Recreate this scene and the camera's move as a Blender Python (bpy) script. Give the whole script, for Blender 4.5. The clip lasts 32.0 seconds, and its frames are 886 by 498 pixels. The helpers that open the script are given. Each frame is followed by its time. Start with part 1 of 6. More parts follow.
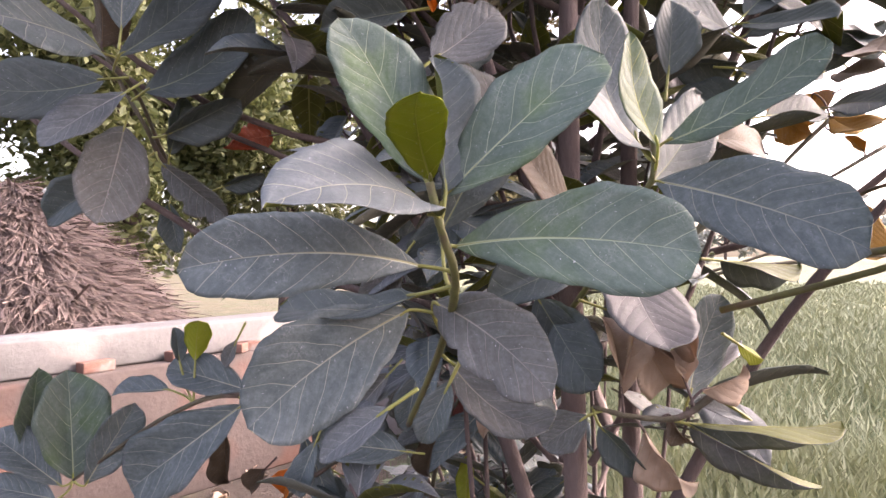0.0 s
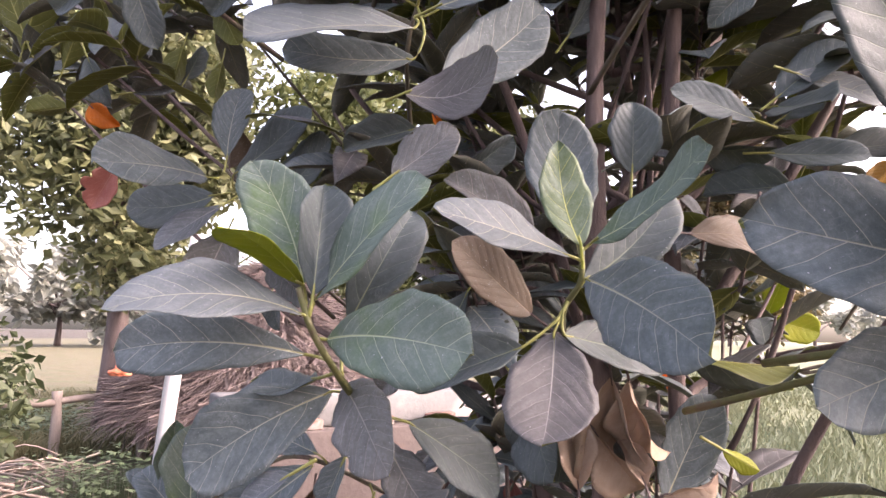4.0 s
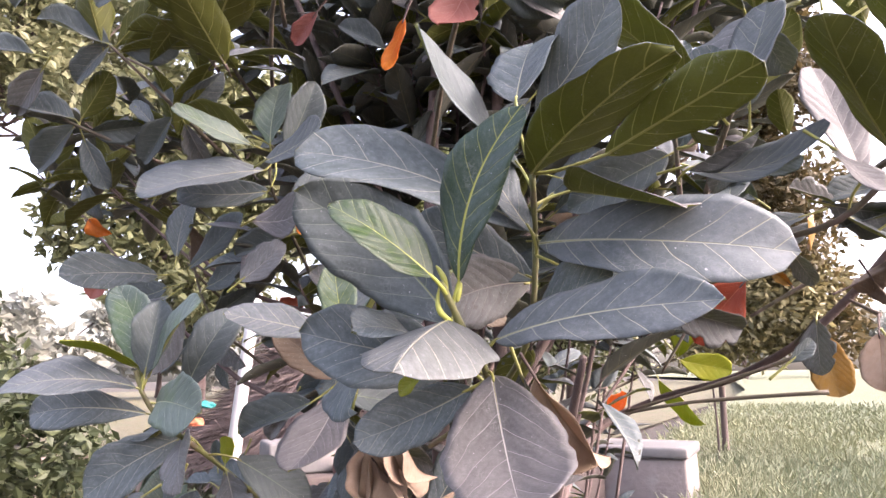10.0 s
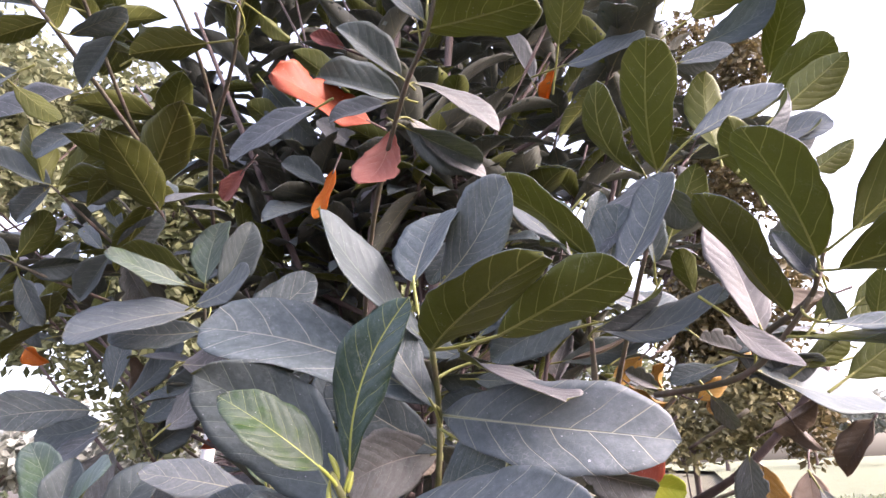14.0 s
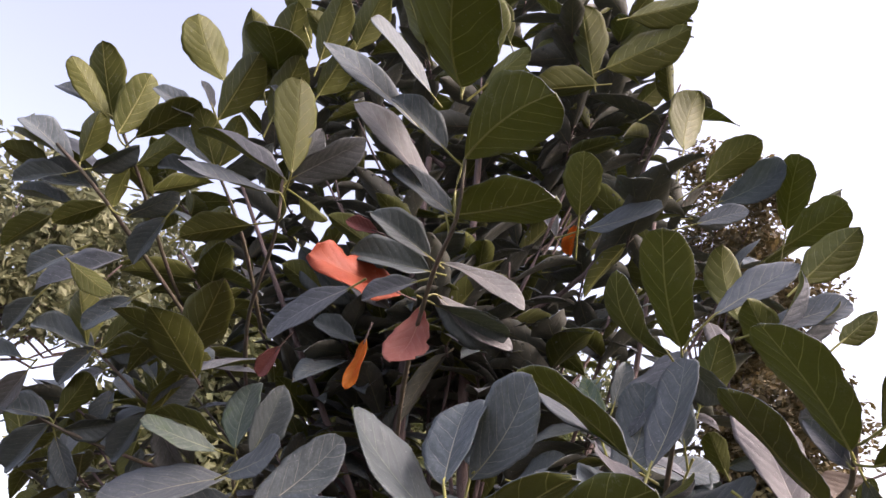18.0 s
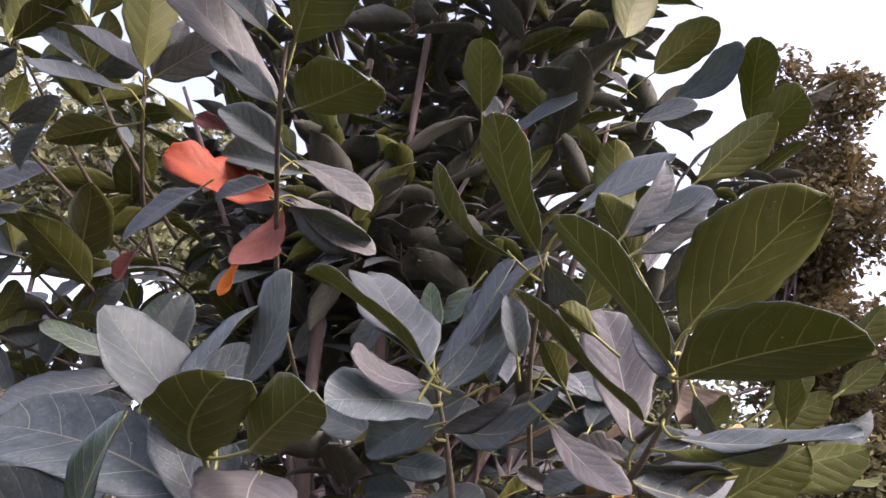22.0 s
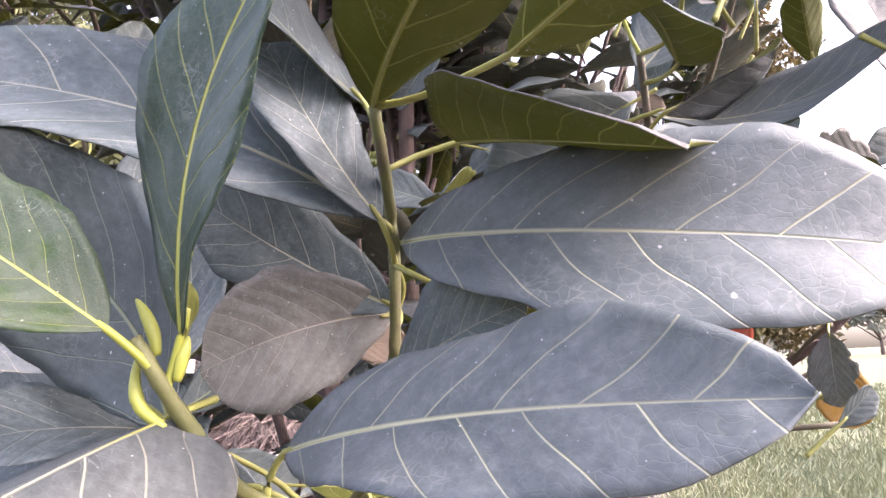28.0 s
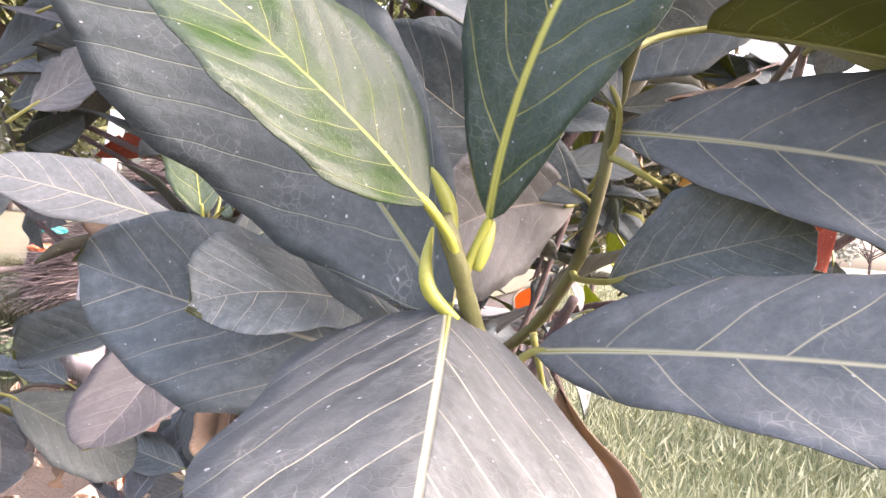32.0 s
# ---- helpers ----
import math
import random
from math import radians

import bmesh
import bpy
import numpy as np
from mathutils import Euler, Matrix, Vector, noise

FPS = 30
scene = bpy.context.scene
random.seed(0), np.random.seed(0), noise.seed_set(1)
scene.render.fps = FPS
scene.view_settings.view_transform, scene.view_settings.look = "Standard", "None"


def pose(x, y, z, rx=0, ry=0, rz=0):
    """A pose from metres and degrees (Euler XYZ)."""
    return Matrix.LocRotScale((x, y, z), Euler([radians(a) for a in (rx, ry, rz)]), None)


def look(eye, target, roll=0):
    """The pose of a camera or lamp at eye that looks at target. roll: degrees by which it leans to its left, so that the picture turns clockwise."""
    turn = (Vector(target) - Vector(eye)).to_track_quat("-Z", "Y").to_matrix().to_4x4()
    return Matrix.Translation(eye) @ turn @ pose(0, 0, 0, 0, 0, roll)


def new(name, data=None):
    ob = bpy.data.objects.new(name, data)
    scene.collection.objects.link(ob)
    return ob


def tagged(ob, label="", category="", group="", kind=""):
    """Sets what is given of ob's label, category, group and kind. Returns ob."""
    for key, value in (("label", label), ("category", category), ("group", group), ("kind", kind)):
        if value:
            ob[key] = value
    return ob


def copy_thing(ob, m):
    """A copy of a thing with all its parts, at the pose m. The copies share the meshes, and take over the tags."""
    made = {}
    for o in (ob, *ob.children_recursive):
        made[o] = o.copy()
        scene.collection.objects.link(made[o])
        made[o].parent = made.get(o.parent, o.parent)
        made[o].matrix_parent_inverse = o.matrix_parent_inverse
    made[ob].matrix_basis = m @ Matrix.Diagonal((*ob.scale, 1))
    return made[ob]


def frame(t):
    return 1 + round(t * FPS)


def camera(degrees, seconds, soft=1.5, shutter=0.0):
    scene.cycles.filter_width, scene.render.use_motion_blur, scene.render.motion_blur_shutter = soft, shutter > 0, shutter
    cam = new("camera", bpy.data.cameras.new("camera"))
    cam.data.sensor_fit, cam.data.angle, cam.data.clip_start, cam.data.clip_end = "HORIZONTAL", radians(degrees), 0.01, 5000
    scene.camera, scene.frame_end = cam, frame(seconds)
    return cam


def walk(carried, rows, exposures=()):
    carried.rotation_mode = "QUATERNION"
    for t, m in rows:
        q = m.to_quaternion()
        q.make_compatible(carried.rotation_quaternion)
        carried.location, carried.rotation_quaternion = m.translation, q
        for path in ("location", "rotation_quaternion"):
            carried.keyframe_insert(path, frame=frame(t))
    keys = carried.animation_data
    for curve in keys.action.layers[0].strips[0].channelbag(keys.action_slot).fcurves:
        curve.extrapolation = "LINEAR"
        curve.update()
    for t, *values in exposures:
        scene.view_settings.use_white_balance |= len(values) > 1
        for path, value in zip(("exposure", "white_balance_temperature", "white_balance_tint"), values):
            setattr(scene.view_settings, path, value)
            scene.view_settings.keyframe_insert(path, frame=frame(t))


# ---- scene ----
cam = camera(68.6, 32.0)
PATH = [
    (0, (0.0945, 0.0128, 1.5039), (0.0679, 1.0123, 1.5218), -0.87),
    (0.5, (0.1188, 0.0453, 1.5097), (0.0620, 1.0430, 1.5469), 1.01),
    (1, (0.1699, 0.0469, 1.5193), (0.0079, 1.0321, 1.5753), 1.28),
    (1.5, (0.2074, 0.0315, 1.5244), (0.0012, 1.0070, 1.6013), 0.59),
    (2, (0.2482, 0.0147, 1.5276), (0.0158, 0.9844, 1.6025), 0.98),
    (2.5, (0.2885, -0.0021, 1.5255), (0.0256, 0.9577, 1.6239), 0.23),
    (4.5, (0.4421, -0.0188, 1.5166), (0.0609, 0.8955, 1.6538), 1.36),
    (5, (0.4550, -0.0577, 1.5100), (0.0957, 0.8630, 1.6624), 0.89),
    (5.5, (0.5193, -0.0805, 1.5067), (0.1458, 0.8317, 1.6751), 1.29),
    (6, (0.5520, -0.1133, 1.5081), (0.1841, 0.8018, 1.6731), 1.30),
    (6.5, (0.5813, -0.1266, 1.5069), (0.2077, 0.7846, 1.6808), 1.47),
    (7, (0.6076, -0.1413, 1.5117), (0.2380, 0.7723, 1.6817), 1.55),
    (7.5, (0.6182, -0.1564, 1.5123), (0.2648, 0.7621, 1.6895), 0.73),
    (8, (0.6777, -0.1640, 1.5202), (0.2838, 0.7352, 1.7106), -0.18),
    (8.5, (0.7592, -0.1641, 1.5232), (0.3386, 0.7259, 1.6991), 0.33),
    (9, (0.8282, -0.1551, 1.5273), (0.3643, 0.7150, 1.6941), 0.29),
    (9.5, (0.8772, -0.1307, 1.5333), (0.4085, 0.7362, 1.7030), -0.42),
    (10, (0.9241, -0.1161, 1.5466), (0.4486, 0.7424, 1.7384), -1.08),
    (10.5, (0.9596, -0.1198, 1.5563), (0.4828, 0.7337, 1.7665), -2.23),
    (11, (0.9990, -0.1193, 1.5569), (0.5244, 0.7328, 1.7775), -2.31),
    (11.5, (1.0366, -0.1216, 1.5577), (0.5560, 0.7221, 1.7970), -2.31),
    (12, (1.0695, -0.1216, 1.5679), (0.5886, 0.7169, 1.8239), -2.57),
    (12.5, (1.0807, -0.1091, 1.5801), (0.5981, 0.7263, 1.8430), -2.32),
    (13, (1.0586, -0.1054, 1.5890), (0.5917, 0.7329, 1.8707), -2.38),
    (13.5, (1.0294, -0.1044, 1.6027), (0.5901, 0.7419, 1.9039), -2.77),
    (14, (1.0115, -0.1104, 1.6273), (0.5902, 0.7363, 1.9522), -2.28),
    (14.5, (1.0082, -0.1232, 1.6440), (0.5906, 0.7170, 1.9899), -1.24),
    (15, (1.0037, -0.1430, 1.6569), (0.6006, 0.6936, 2.0279), -1.08),
    (15.5, (1.0019, -0.1541, 1.6668), (0.5962, 0.6655, 2.0712), -0.96),
    (17.5, (0.9929, -0.1697, 1.6748), (0.5886, 0.6044, 2.1620), -1.01),
    (18, (1.0428, -0.1698, 1.6970), (0.6258, 0.5957, 2.1871), -1.71),
    (18.5, (1.0886, -0.1632, 1.7130), (0.6612, 0.5962, 2.2037), -2.17),
    (19, (1.1489, -0.1569, 1.7224), (0.7012, 0.6033, 2.1931), -2.62),
    (19.5, (1.1983, -0.1462, 1.7271), (0.7427, 0.6058, 2.2035), -2.32),
    (20, (1.2396, -0.1181, 1.7342), (0.7626, 0.6239, 2.2054), -2.18),
    (20.5, (1.2734, -0.0856, 1.7406), (0.7984, 0.6577, 2.2118), -3.05),
    (21, (1.2731, -0.0301, 1.7337), (0.7918, 0.7297, 2.1708), -3.15),
    (21.5, (1.2903, 0.0232, 1.7173), (0.7650, 0.7704, 2.1243), -1.99),
    (22, (1.2768, 0.0829, 1.6959), (0.7367, 0.8297, 2.0838), 1.12),
    (22.5, (1.2164, 0.1038, 1.6731), (0.7044, 0.8538, 2.0919), 3.16),
    (23, (1.1460, 0.1230, 1.6526), (0.7082, 0.9240, 2.0608), 1.23),
    (23.5, (1.1326, 0.1645, 1.6457), (0.7185, 0.9862, 2.0373), 0.14),
    (24, (1.1563, 0.2131, 1.6433), (0.7266, 1.0396, 2.0067), -1.11),
    (24.5, (1.1920, 0.2318, 1.6334), (0.7506, 1.0746, 1.9414), -2.06),
    (26.5, (1.0150, 0.2363, 1.6429), (0.5589, 1.1140, 1.7895), -10.91),
    (27, (0.9556, 0.2157, 1.6265), (0.5276, 1.0949, 1.8357), -6.77),
    (27.5, (0.9080, 0.2154, 1.6166), (0.4795, 1.0973, 1.8133), -4.86),
    (28, (0.8626, 0.2162, 1.6112), (0.4365, 1.1019, 1.7954), -3.27),
    (28.5, (0.8232, 0.2136, 1.6085), (0.3901, 1.1005, 1.7693), -1.57),
    (29, (0.7845, 0.1994, 1.6200), (0.3640, 1.1020, 1.7127), 1.27),
    (29.5, (0.7564, 0.1861, 1.6196), (0.3657, 1.1043, 1.6856), 1.62),
    (30, (0.7341, 0.1840, 1.6215), (0.3657, 1.1133, 1.6489), 2.85),
    (30.5, (0.7178, 0.1764, 1.6231), (0.3534, 1.1076, 1.6287), 4.89),
    (31, (0.7107, 0.1794, 1.6253), (0.3682, 1.1189, 1.6289), 5.20),
    (31.5, (0.7075, 0.1848, 1.6259), (0.3804, 1.1298, 1.6271), 4.94),
    (32, (0.7082, 0.1878, 1.6262), (0.3897, 1.1353, 1.5977), 5.20),
]
EXPOSURE = [(0, 2.85, 6950, 27), (2, 2.8, 6900, 27), (5, 3.0, 6900, 27), (6, 3.25, 6800, 27), (8, 3.2, 6650, 25), (9, 3.0, 6650, 25), (13, 2.75, 6500, 25), (15.5, 2.75, 6400, 26), (18, 1.85, 6650, 26), (19.5, 1.45, 6500, 24), (21, 1.35, 6400, 26), (22, 1.95, 6450, 27),
            (23, 2.35, 6500, 26), (24, 2.75, 6550, 26), (25, 2.8, 6600, 25), (27, 2.87, 6450, 25), (28, 3.05, 6500, 25), (29, 3.3, 6700, 25), (30, 3.4, 6850, 25), (32, 3.3, 6850, 26)]
walk(cam, [(t, look(eye, target, roll)) for t, eye, target, roll in PATH], EXPOSURE)

# ---- light ----
SUN_AZ, SUN_EL = radians(-75), radians(34)
world = bpy.data.worlds.new("world")
scene.world = world
world.use_nodes = True
wt = world.node_tree
sky = wt.nodes.new("ShaderNodeTexSky")
sky.sky_type, sky.sun_disc = "NISHITA", False
sky.sun_elevation, sky.sun_rotation = SUN_EL, -SUN_AZ
sky.air_density, sky.dust_density, sky.ozone_density = 1.0, 5.0, 1.0
wt.nodes["Background"].inputs[1].default_value = 0.15
haze = wt.nodes.new("ShaderNodeHueSaturation")
haze.inputs["Saturation"].default_value = 0.62
wt.links.new(sky.outputs[0], haze.inputs["Color"])
wt.links.new(haze.outputs[0], wt.nodes["Background"].inputs[0])
sun = new("sun", bpy.data.lights.new("sun", "SUN"))
sun.data.energy, sun.data.angle, sun.data.color = 0.5, radians(60), (1.0, 0.92, 0.84)
sun.matrix_world = look((math.sin(-SUN_AZ) * math.cos(SUN_EL), math.cos(SUN_AZ) * math.cos(SUN_EL), math.sin(SUN_EL)), (0, 0, 0))


# ---- materials ----
def nodes_of(name):
    m = bpy.data.materials.new(name)
    m.use_nodes = True
    nt = m.node_tree
    return m, nt, nt.nodes["Principled BSDF"], nt.nodes["Material Output"]


def val(nt, op, a, b=None, c=None, clamp=False):
    n = nt.nodes.new("ShaderNodeMath")
    n.operation, n.use_clamp = op, clamp
    for k, v in enumerate((a, b, c)):
        if v is None:
            continue
        if isinstance(v, (int, float)):
            n.inputs[k].default_value = v
        else:
            nt.links.new(v, n.inputs[k])
    return n.outputs[0]


def mixed(nt, fac, a, b, blend="MIX"):
    n = nt.nodes.new("ShaderNodeMix")
    n.data_type, n.blend_type = "RGBA", blend
    for k, v in ((0, fac), (6, a), (7, b)):
        if isinstance(v, (int, float)):
            n.inputs[k].default_value = v
        elif isinstance(v, tuple):
            n.inputs[k].default_value = (*v, 1)
        else:
            nt.links.new(v, n.inputs[k])
    return n.outputs[2]


def noisy(nt, vec, scale, detail=4, rough=0.6):
    n = nt.nodes.new("ShaderNodeTexNoise")
    n.inputs["Scale"].default_value, n.inputs["Detail"].default_value, n.inputs["Roughness"].default_value = scale, detail, rough
    if vec is not None:
        nt.links.new(vec, n.inputs["Vector"])
    return n.outputs[0]


def noisy_colour(nt, vec, scale):
    n = nt.nodes.new("ShaderNodeTexNoise")
    n.inputs["Scale"].default_value = scale
    nt.links.new(vec, n.inputs["Vector"])
    return n.outputs["Color"]


def ramp(nt, fac, lo, hi):
    n = nt.nodes.new("ShaderNodeMapRange")
    n.inputs[1].default_value, n.inputs[2].default_value = lo, hi
    n.clamp = True
    nt.links.new(fac, n.inputs[0])
    return n.outputs[0]


def bumped(nt, bsdf, height, strength, distance):
    n = nt.nodes.new("ShaderNodeBump")
    n.inputs["Strength"].default_value, n.inputs["Distance"].default_value = strength, distance
    nt.links.new(height, n.inputs["Height"])
    nt.links.new(n.outputs[0], bsdf.inputs["Normal"])


def leaf_surface(name, low, high, vein, dust, dust_amount, patch=None, translucent=0.18, rough=0.5, vein_width=1.0, spots=None, light=(0.3, 0.4, 0.05), side_veins=0.85, patch_scale=2.1):
    """A leaf's surface: mottled colour, pale midrib and side veins, dust, fine relief and light that comes through."""
    m, nt, b, out = nodes_of(name)
    uv = nt.nodes.new("ShaderNodeTexCoord")
    sep = nt.nodes.new("ShaderNodeSeparateXYZ")
    nt.links.new(uv.outputs["UV"], sep.inputs[0])
    u, v = sep.outputs[0], val(nt, "SUBTRACT", sep.outputs[1], 0.5)
    info = nt.nodes.new("ShaderNodeObjectInfo")
    island = nt.nodes.new("ShaderNodeNewGeometry")
    rnd = val(nt, "FRACT", val(nt, "ADD", info.outputs["Random"], island.outputs["Random Per Island"]))
    shifted = nt.nodes.new("ShaderNodeVectorMath")
    shifted.operation = "MULTIPLY_ADD"
    nt.links.new(uv.outputs["UV"], shifted.inputs[0])
    shifted.inputs[1].default_value = (1, 1, 1)
    comb = nt.nodes.new("ShaderNodeCombineXYZ")
    for k in range(3):
        nt.links.new(val(nt, "MULTIPLY", info.outputs["Random"], 37.0 + 11 * k), comb.inputs[k])
    nt.links.new(comb.outputs[0], shifted.inputs[2])
    vec = shifted.outputs[0]
    av = val(nt, "ABSOLUTE", v)
    wob = val(nt, "MULTIPLY", val(nt, "SUBTRACT", noisy(nt, vec, 4, 1), 0.5), 0.1)
    # side veins: leave the midrib at a slant and bend towards the tip
    side = val(nt, "MULTIPLY", val(nt, "GREATER_THAN", v, 0.0), 0.45)
    s = val(nt, "SUBTRACT", val(nt, "ADD", u, wob), val(nt, "ADD", val(nt, "MULTIPLY", av, 0.95), val(nt, "MULTIPLY", val(nt, "POWER", av, 2.0), 1.9)))
    s = val(nt, "ADD", val(nt, "MULTIPLY", s, val(nt, "MULTIPLY_ADD", info.outputs["Random"], 2.2, 6.2)), side)
    fr = val(nt, "ABSOLUTE", val(nt, "SUBTRACT", val(nt, "FRACT", val(nt, "ADD", s, 10.0)), 0.5))
    lat = ramp(nt, fr, 0.026 * vein_width, 0.005 * vein_width)
    lat = val(nt, "MULTIPLY", lat, val(nt, "MULTIPLY", ramp(nt, av, 0.36, 0.1), ramp(nt, noisy(nt, vec, 7, 3), 0.2, 0.52)))
    mid = ramp(nt, val(nt, "ADD", av, val(nt, "MULTIPLY", u, 0.007)), 0.009 * vein_width, 0.0045 * vein_width)
    veins = val(nt, "MAXIMUM", val(nt, "MULTIPLY", lat, side_veins), mid)
    pillow = val(nt, "MULTIPLY", val(nt, "COSINE", val(nt, "MULTIPLY", fr, 6.2832)), ramp(nt, av, 0.0, 0.05))
    blotch = noisy(nt, vec, 3.2, 4)
    grain = noisy(nt, vec, 38, 5, 0.7)
    # fine net between the side veins
    net = nt.nodes.new("ShaderNodeTexVoronoi")
    net.feature = "DISTANCE_TO_EDGE"
    net.inputs["Scale"].default_value = 46.0
    nt.links.new(mixed(nt, 0.07, vec, noisy_colour(nt, vec, 14)), net.inputs["Vector"])
    mesh_veins = val(nt, "MULTIPLY", ramp(nt, net.outputs["Distance"], 0.07, 0.0), val(nt, "MULTIPLY", noisy(nt, vec, 6, 2), 0.7))
    # dust that lies in streaks along the side veins
    streak = nt.nodes.new("ShaderNodeCombineXYZ")
    nt.links.new(val(nt, "MULTIPLY", s, 1.3), streak.inputs[0])
    nt.links.new(val(nt, "MULTIPLY", av, 7.0), streak.inputs[1])
    nt.links.new(val(nt, "MULTIPLY_ADD", info.outputs["Random"], 50.0, side), streak.inputs[2])
    smear = noisy(nt, streak.outputs[0], 1.6, 6, 0.68)
    col = mixed(nt, ramp(nt, blotch, 0.3, 0.7), low, high)
    if patch:
        col = mixed(nt, ramp(nt, noisy(nt, vec, patch_scale, 2), 0.5, 0.62), col, patch)
    col = mixed(nt, val(nt, "MULTIPLY", ramp(nt, rnd, 0, 1), 0.35), col, tuple(c * 0.6 for c in low))
    col = mixed(nt, val(nt, "MULTIPLY", mesh_veins, 0.14), col, vein)
    dusty = val(nt, "MULTIPLY", val(nt, "MULTIPLY", ramp(nt, grain, 0.25, 0.8), ramp(nt, smear, 0.3, 0.72)), dust_amount * 1.3)
    dusty = val(nt, "ADD", dusty, val(nt, "MULTIPLY", ramp(nt, noisy(nt, vec, 60, 2), 0.71, 0.76), 0.5), clamp=True)
    col = mixed(nt, dusty, col, dust)
    col = mixed(nt, val(nt, "MULTIPLY", veins, 0.82), col, vein)
    web = val(nt, "MULTIPLY", ramp(nt, net.outputs["Distance"], 0.09, 0.02), val(nt, "MULTIPLY", ramp(nt, noisy(nt, vec, 7, 3), 0.57, 0.7), 0.2))
    col = mixed(nt, web, col, (0.42, 0.42, 0.4))
    fleck = val(nt, "MULTIPLY", ramp(nt, noisy(nt, vec, 62, 1), 0.76, 0.785), 0.8)
    col = mixed(nt, fleck, col, (0.5, 0.5, 0.48))
    if spots:
        sp = val(nt, "MULTIPLY", ramp(nt, noisy(nt, vec, 11, 5), 0.62, 0.78), 0.5)
        col = mixed(nt, sp, col, spots)
    nt.links.new(col, b.inputs["Base Color"])
    nt.links.new(val(nt, "ADD", val(nt, "MULTIPLY", dusty, 0.3), val(nt, "MULTIPLY_ADD", grain, 0.2, rough - 0.1)), b.inputs["Roughness"])
    b.inputs["Specular IOR Level"].default_value = 0.26
    bumped(nt, b, val(nt, "ADD", val(nt, "ADD", val(nt, "MULTIPLY", veins, -0.35), val(nt, "MULTIPLY_ADD", blotch, 0.9, val(nt, "MULTIPLY", pillow, -0.085))), val(nt, "SUBTRACT", val(nt, "MULTIPLY", grain, 0.14), val(nt, "MULTIPLY", mesh_veins, 0.08))), 0.5, 0.004)
    tr = nt.nodes.new("ShaderNodeBsdfTranslucent")
    nt.links.new(mixed(nt, 0.5, col, light), tr.inputs[0])
    mx = nt.nodes.new("ShaderNodeMixShader")
    mx.inputs[0].default_value = translucent
    nt.links.new(b.outputs[0], mx.inputs[1])
    nt.links.new(tr.outputs[0], mx.inputs[2])
    nt.links.new(mx.outputs[0], out.inputs[0])
    return m


def plain(name, low, high, scale, rough=0.8, bump=0.5, distance=0.01, stretch=(1, 1, 1), third=None, metal=0.0):
    m, nt, b, _ = nodes_of(name)
    tc = nt.nodes.new("ShaderNodeTexCoord")
    mp = nt.nodes.new("ShaderNodeMapping")
    mp.inputs["Scale"].default_value = stretch
    nt.links.new(tc.outputs["Object"], mp.inputs[0])
    big, fine = noisy(nt, mp.outputs[0], scale, 4), noisy(nt, mp.outputs[0], scale * 9, 6, 0.7)
    info = nt.nodes.new("ShaderNodeObjectInfo")
    col = mixed(nt, ramp(nt, val(nt, "ADD", val(nt, "MULTIPLY", big, 0.6), val(nt, "MULTIPLY", fine, 0.4)), 0.32, 0.68), low, high)
    if third:
        col = mixed(nt, ramp(nt, noisy(nt, mp.outputs[0], scale * 0.6, 3), 0.52, 0.64), col, third)
    col = mixed(nt, val(nt, "MULTIPLY", info.outputs["Random"], 0.3), col, tuple(c * 0.55 for c in low))
    nt.links.new(col, b.inputs["Base Color"])
    b.inputs["Roughness"].default_value, b.inputs["Metallic"].default_value = rough, metal
    bumped(nt, b, fine, bump, distance)
    return m


def strewn(name, low, high, rough=0.7, translucent=0.3, scale=1.0):
    """Small foliage: a colour that varies from leaf to leaf, with some light coming through."""
    m, nt, b, out = nodes_of(name)
    g = nt.nodes.new("ShaderNodeNewGeometry")
    tc = nt.nodes.new("ShaderNodeTexCoord")
    fac = val(nt, "ADD", val(nt, "MULTIPLY", g.outputs["Random Per Island"], 0.65), val(nt, "MULTIPLY", noisy(nt, tc.outputs["Object"], scale, 3), 0.35))
    col = mixed(nt, fac, low, high)
    nt.links.new(col, b.inputs["Base Color"])
    b.inputs["Roughness"].default_value = rough
    tr = nt.nodes.new("ShaderNodeBsdfTranslucent")
    nt.links.new(col, tr.inputs[0])
    mx = nt.nodes.new("ShaderNodeMixShader")
    mx.inputs[0].default_value = translucent
    nt.links.new(b.outputs[0], mx.inputs[1])
    nt.links.new(tr.outputs[0], mx.inputs[2])
    nt.links.new(mx.outputs[0], out.inputs[0])
    return m


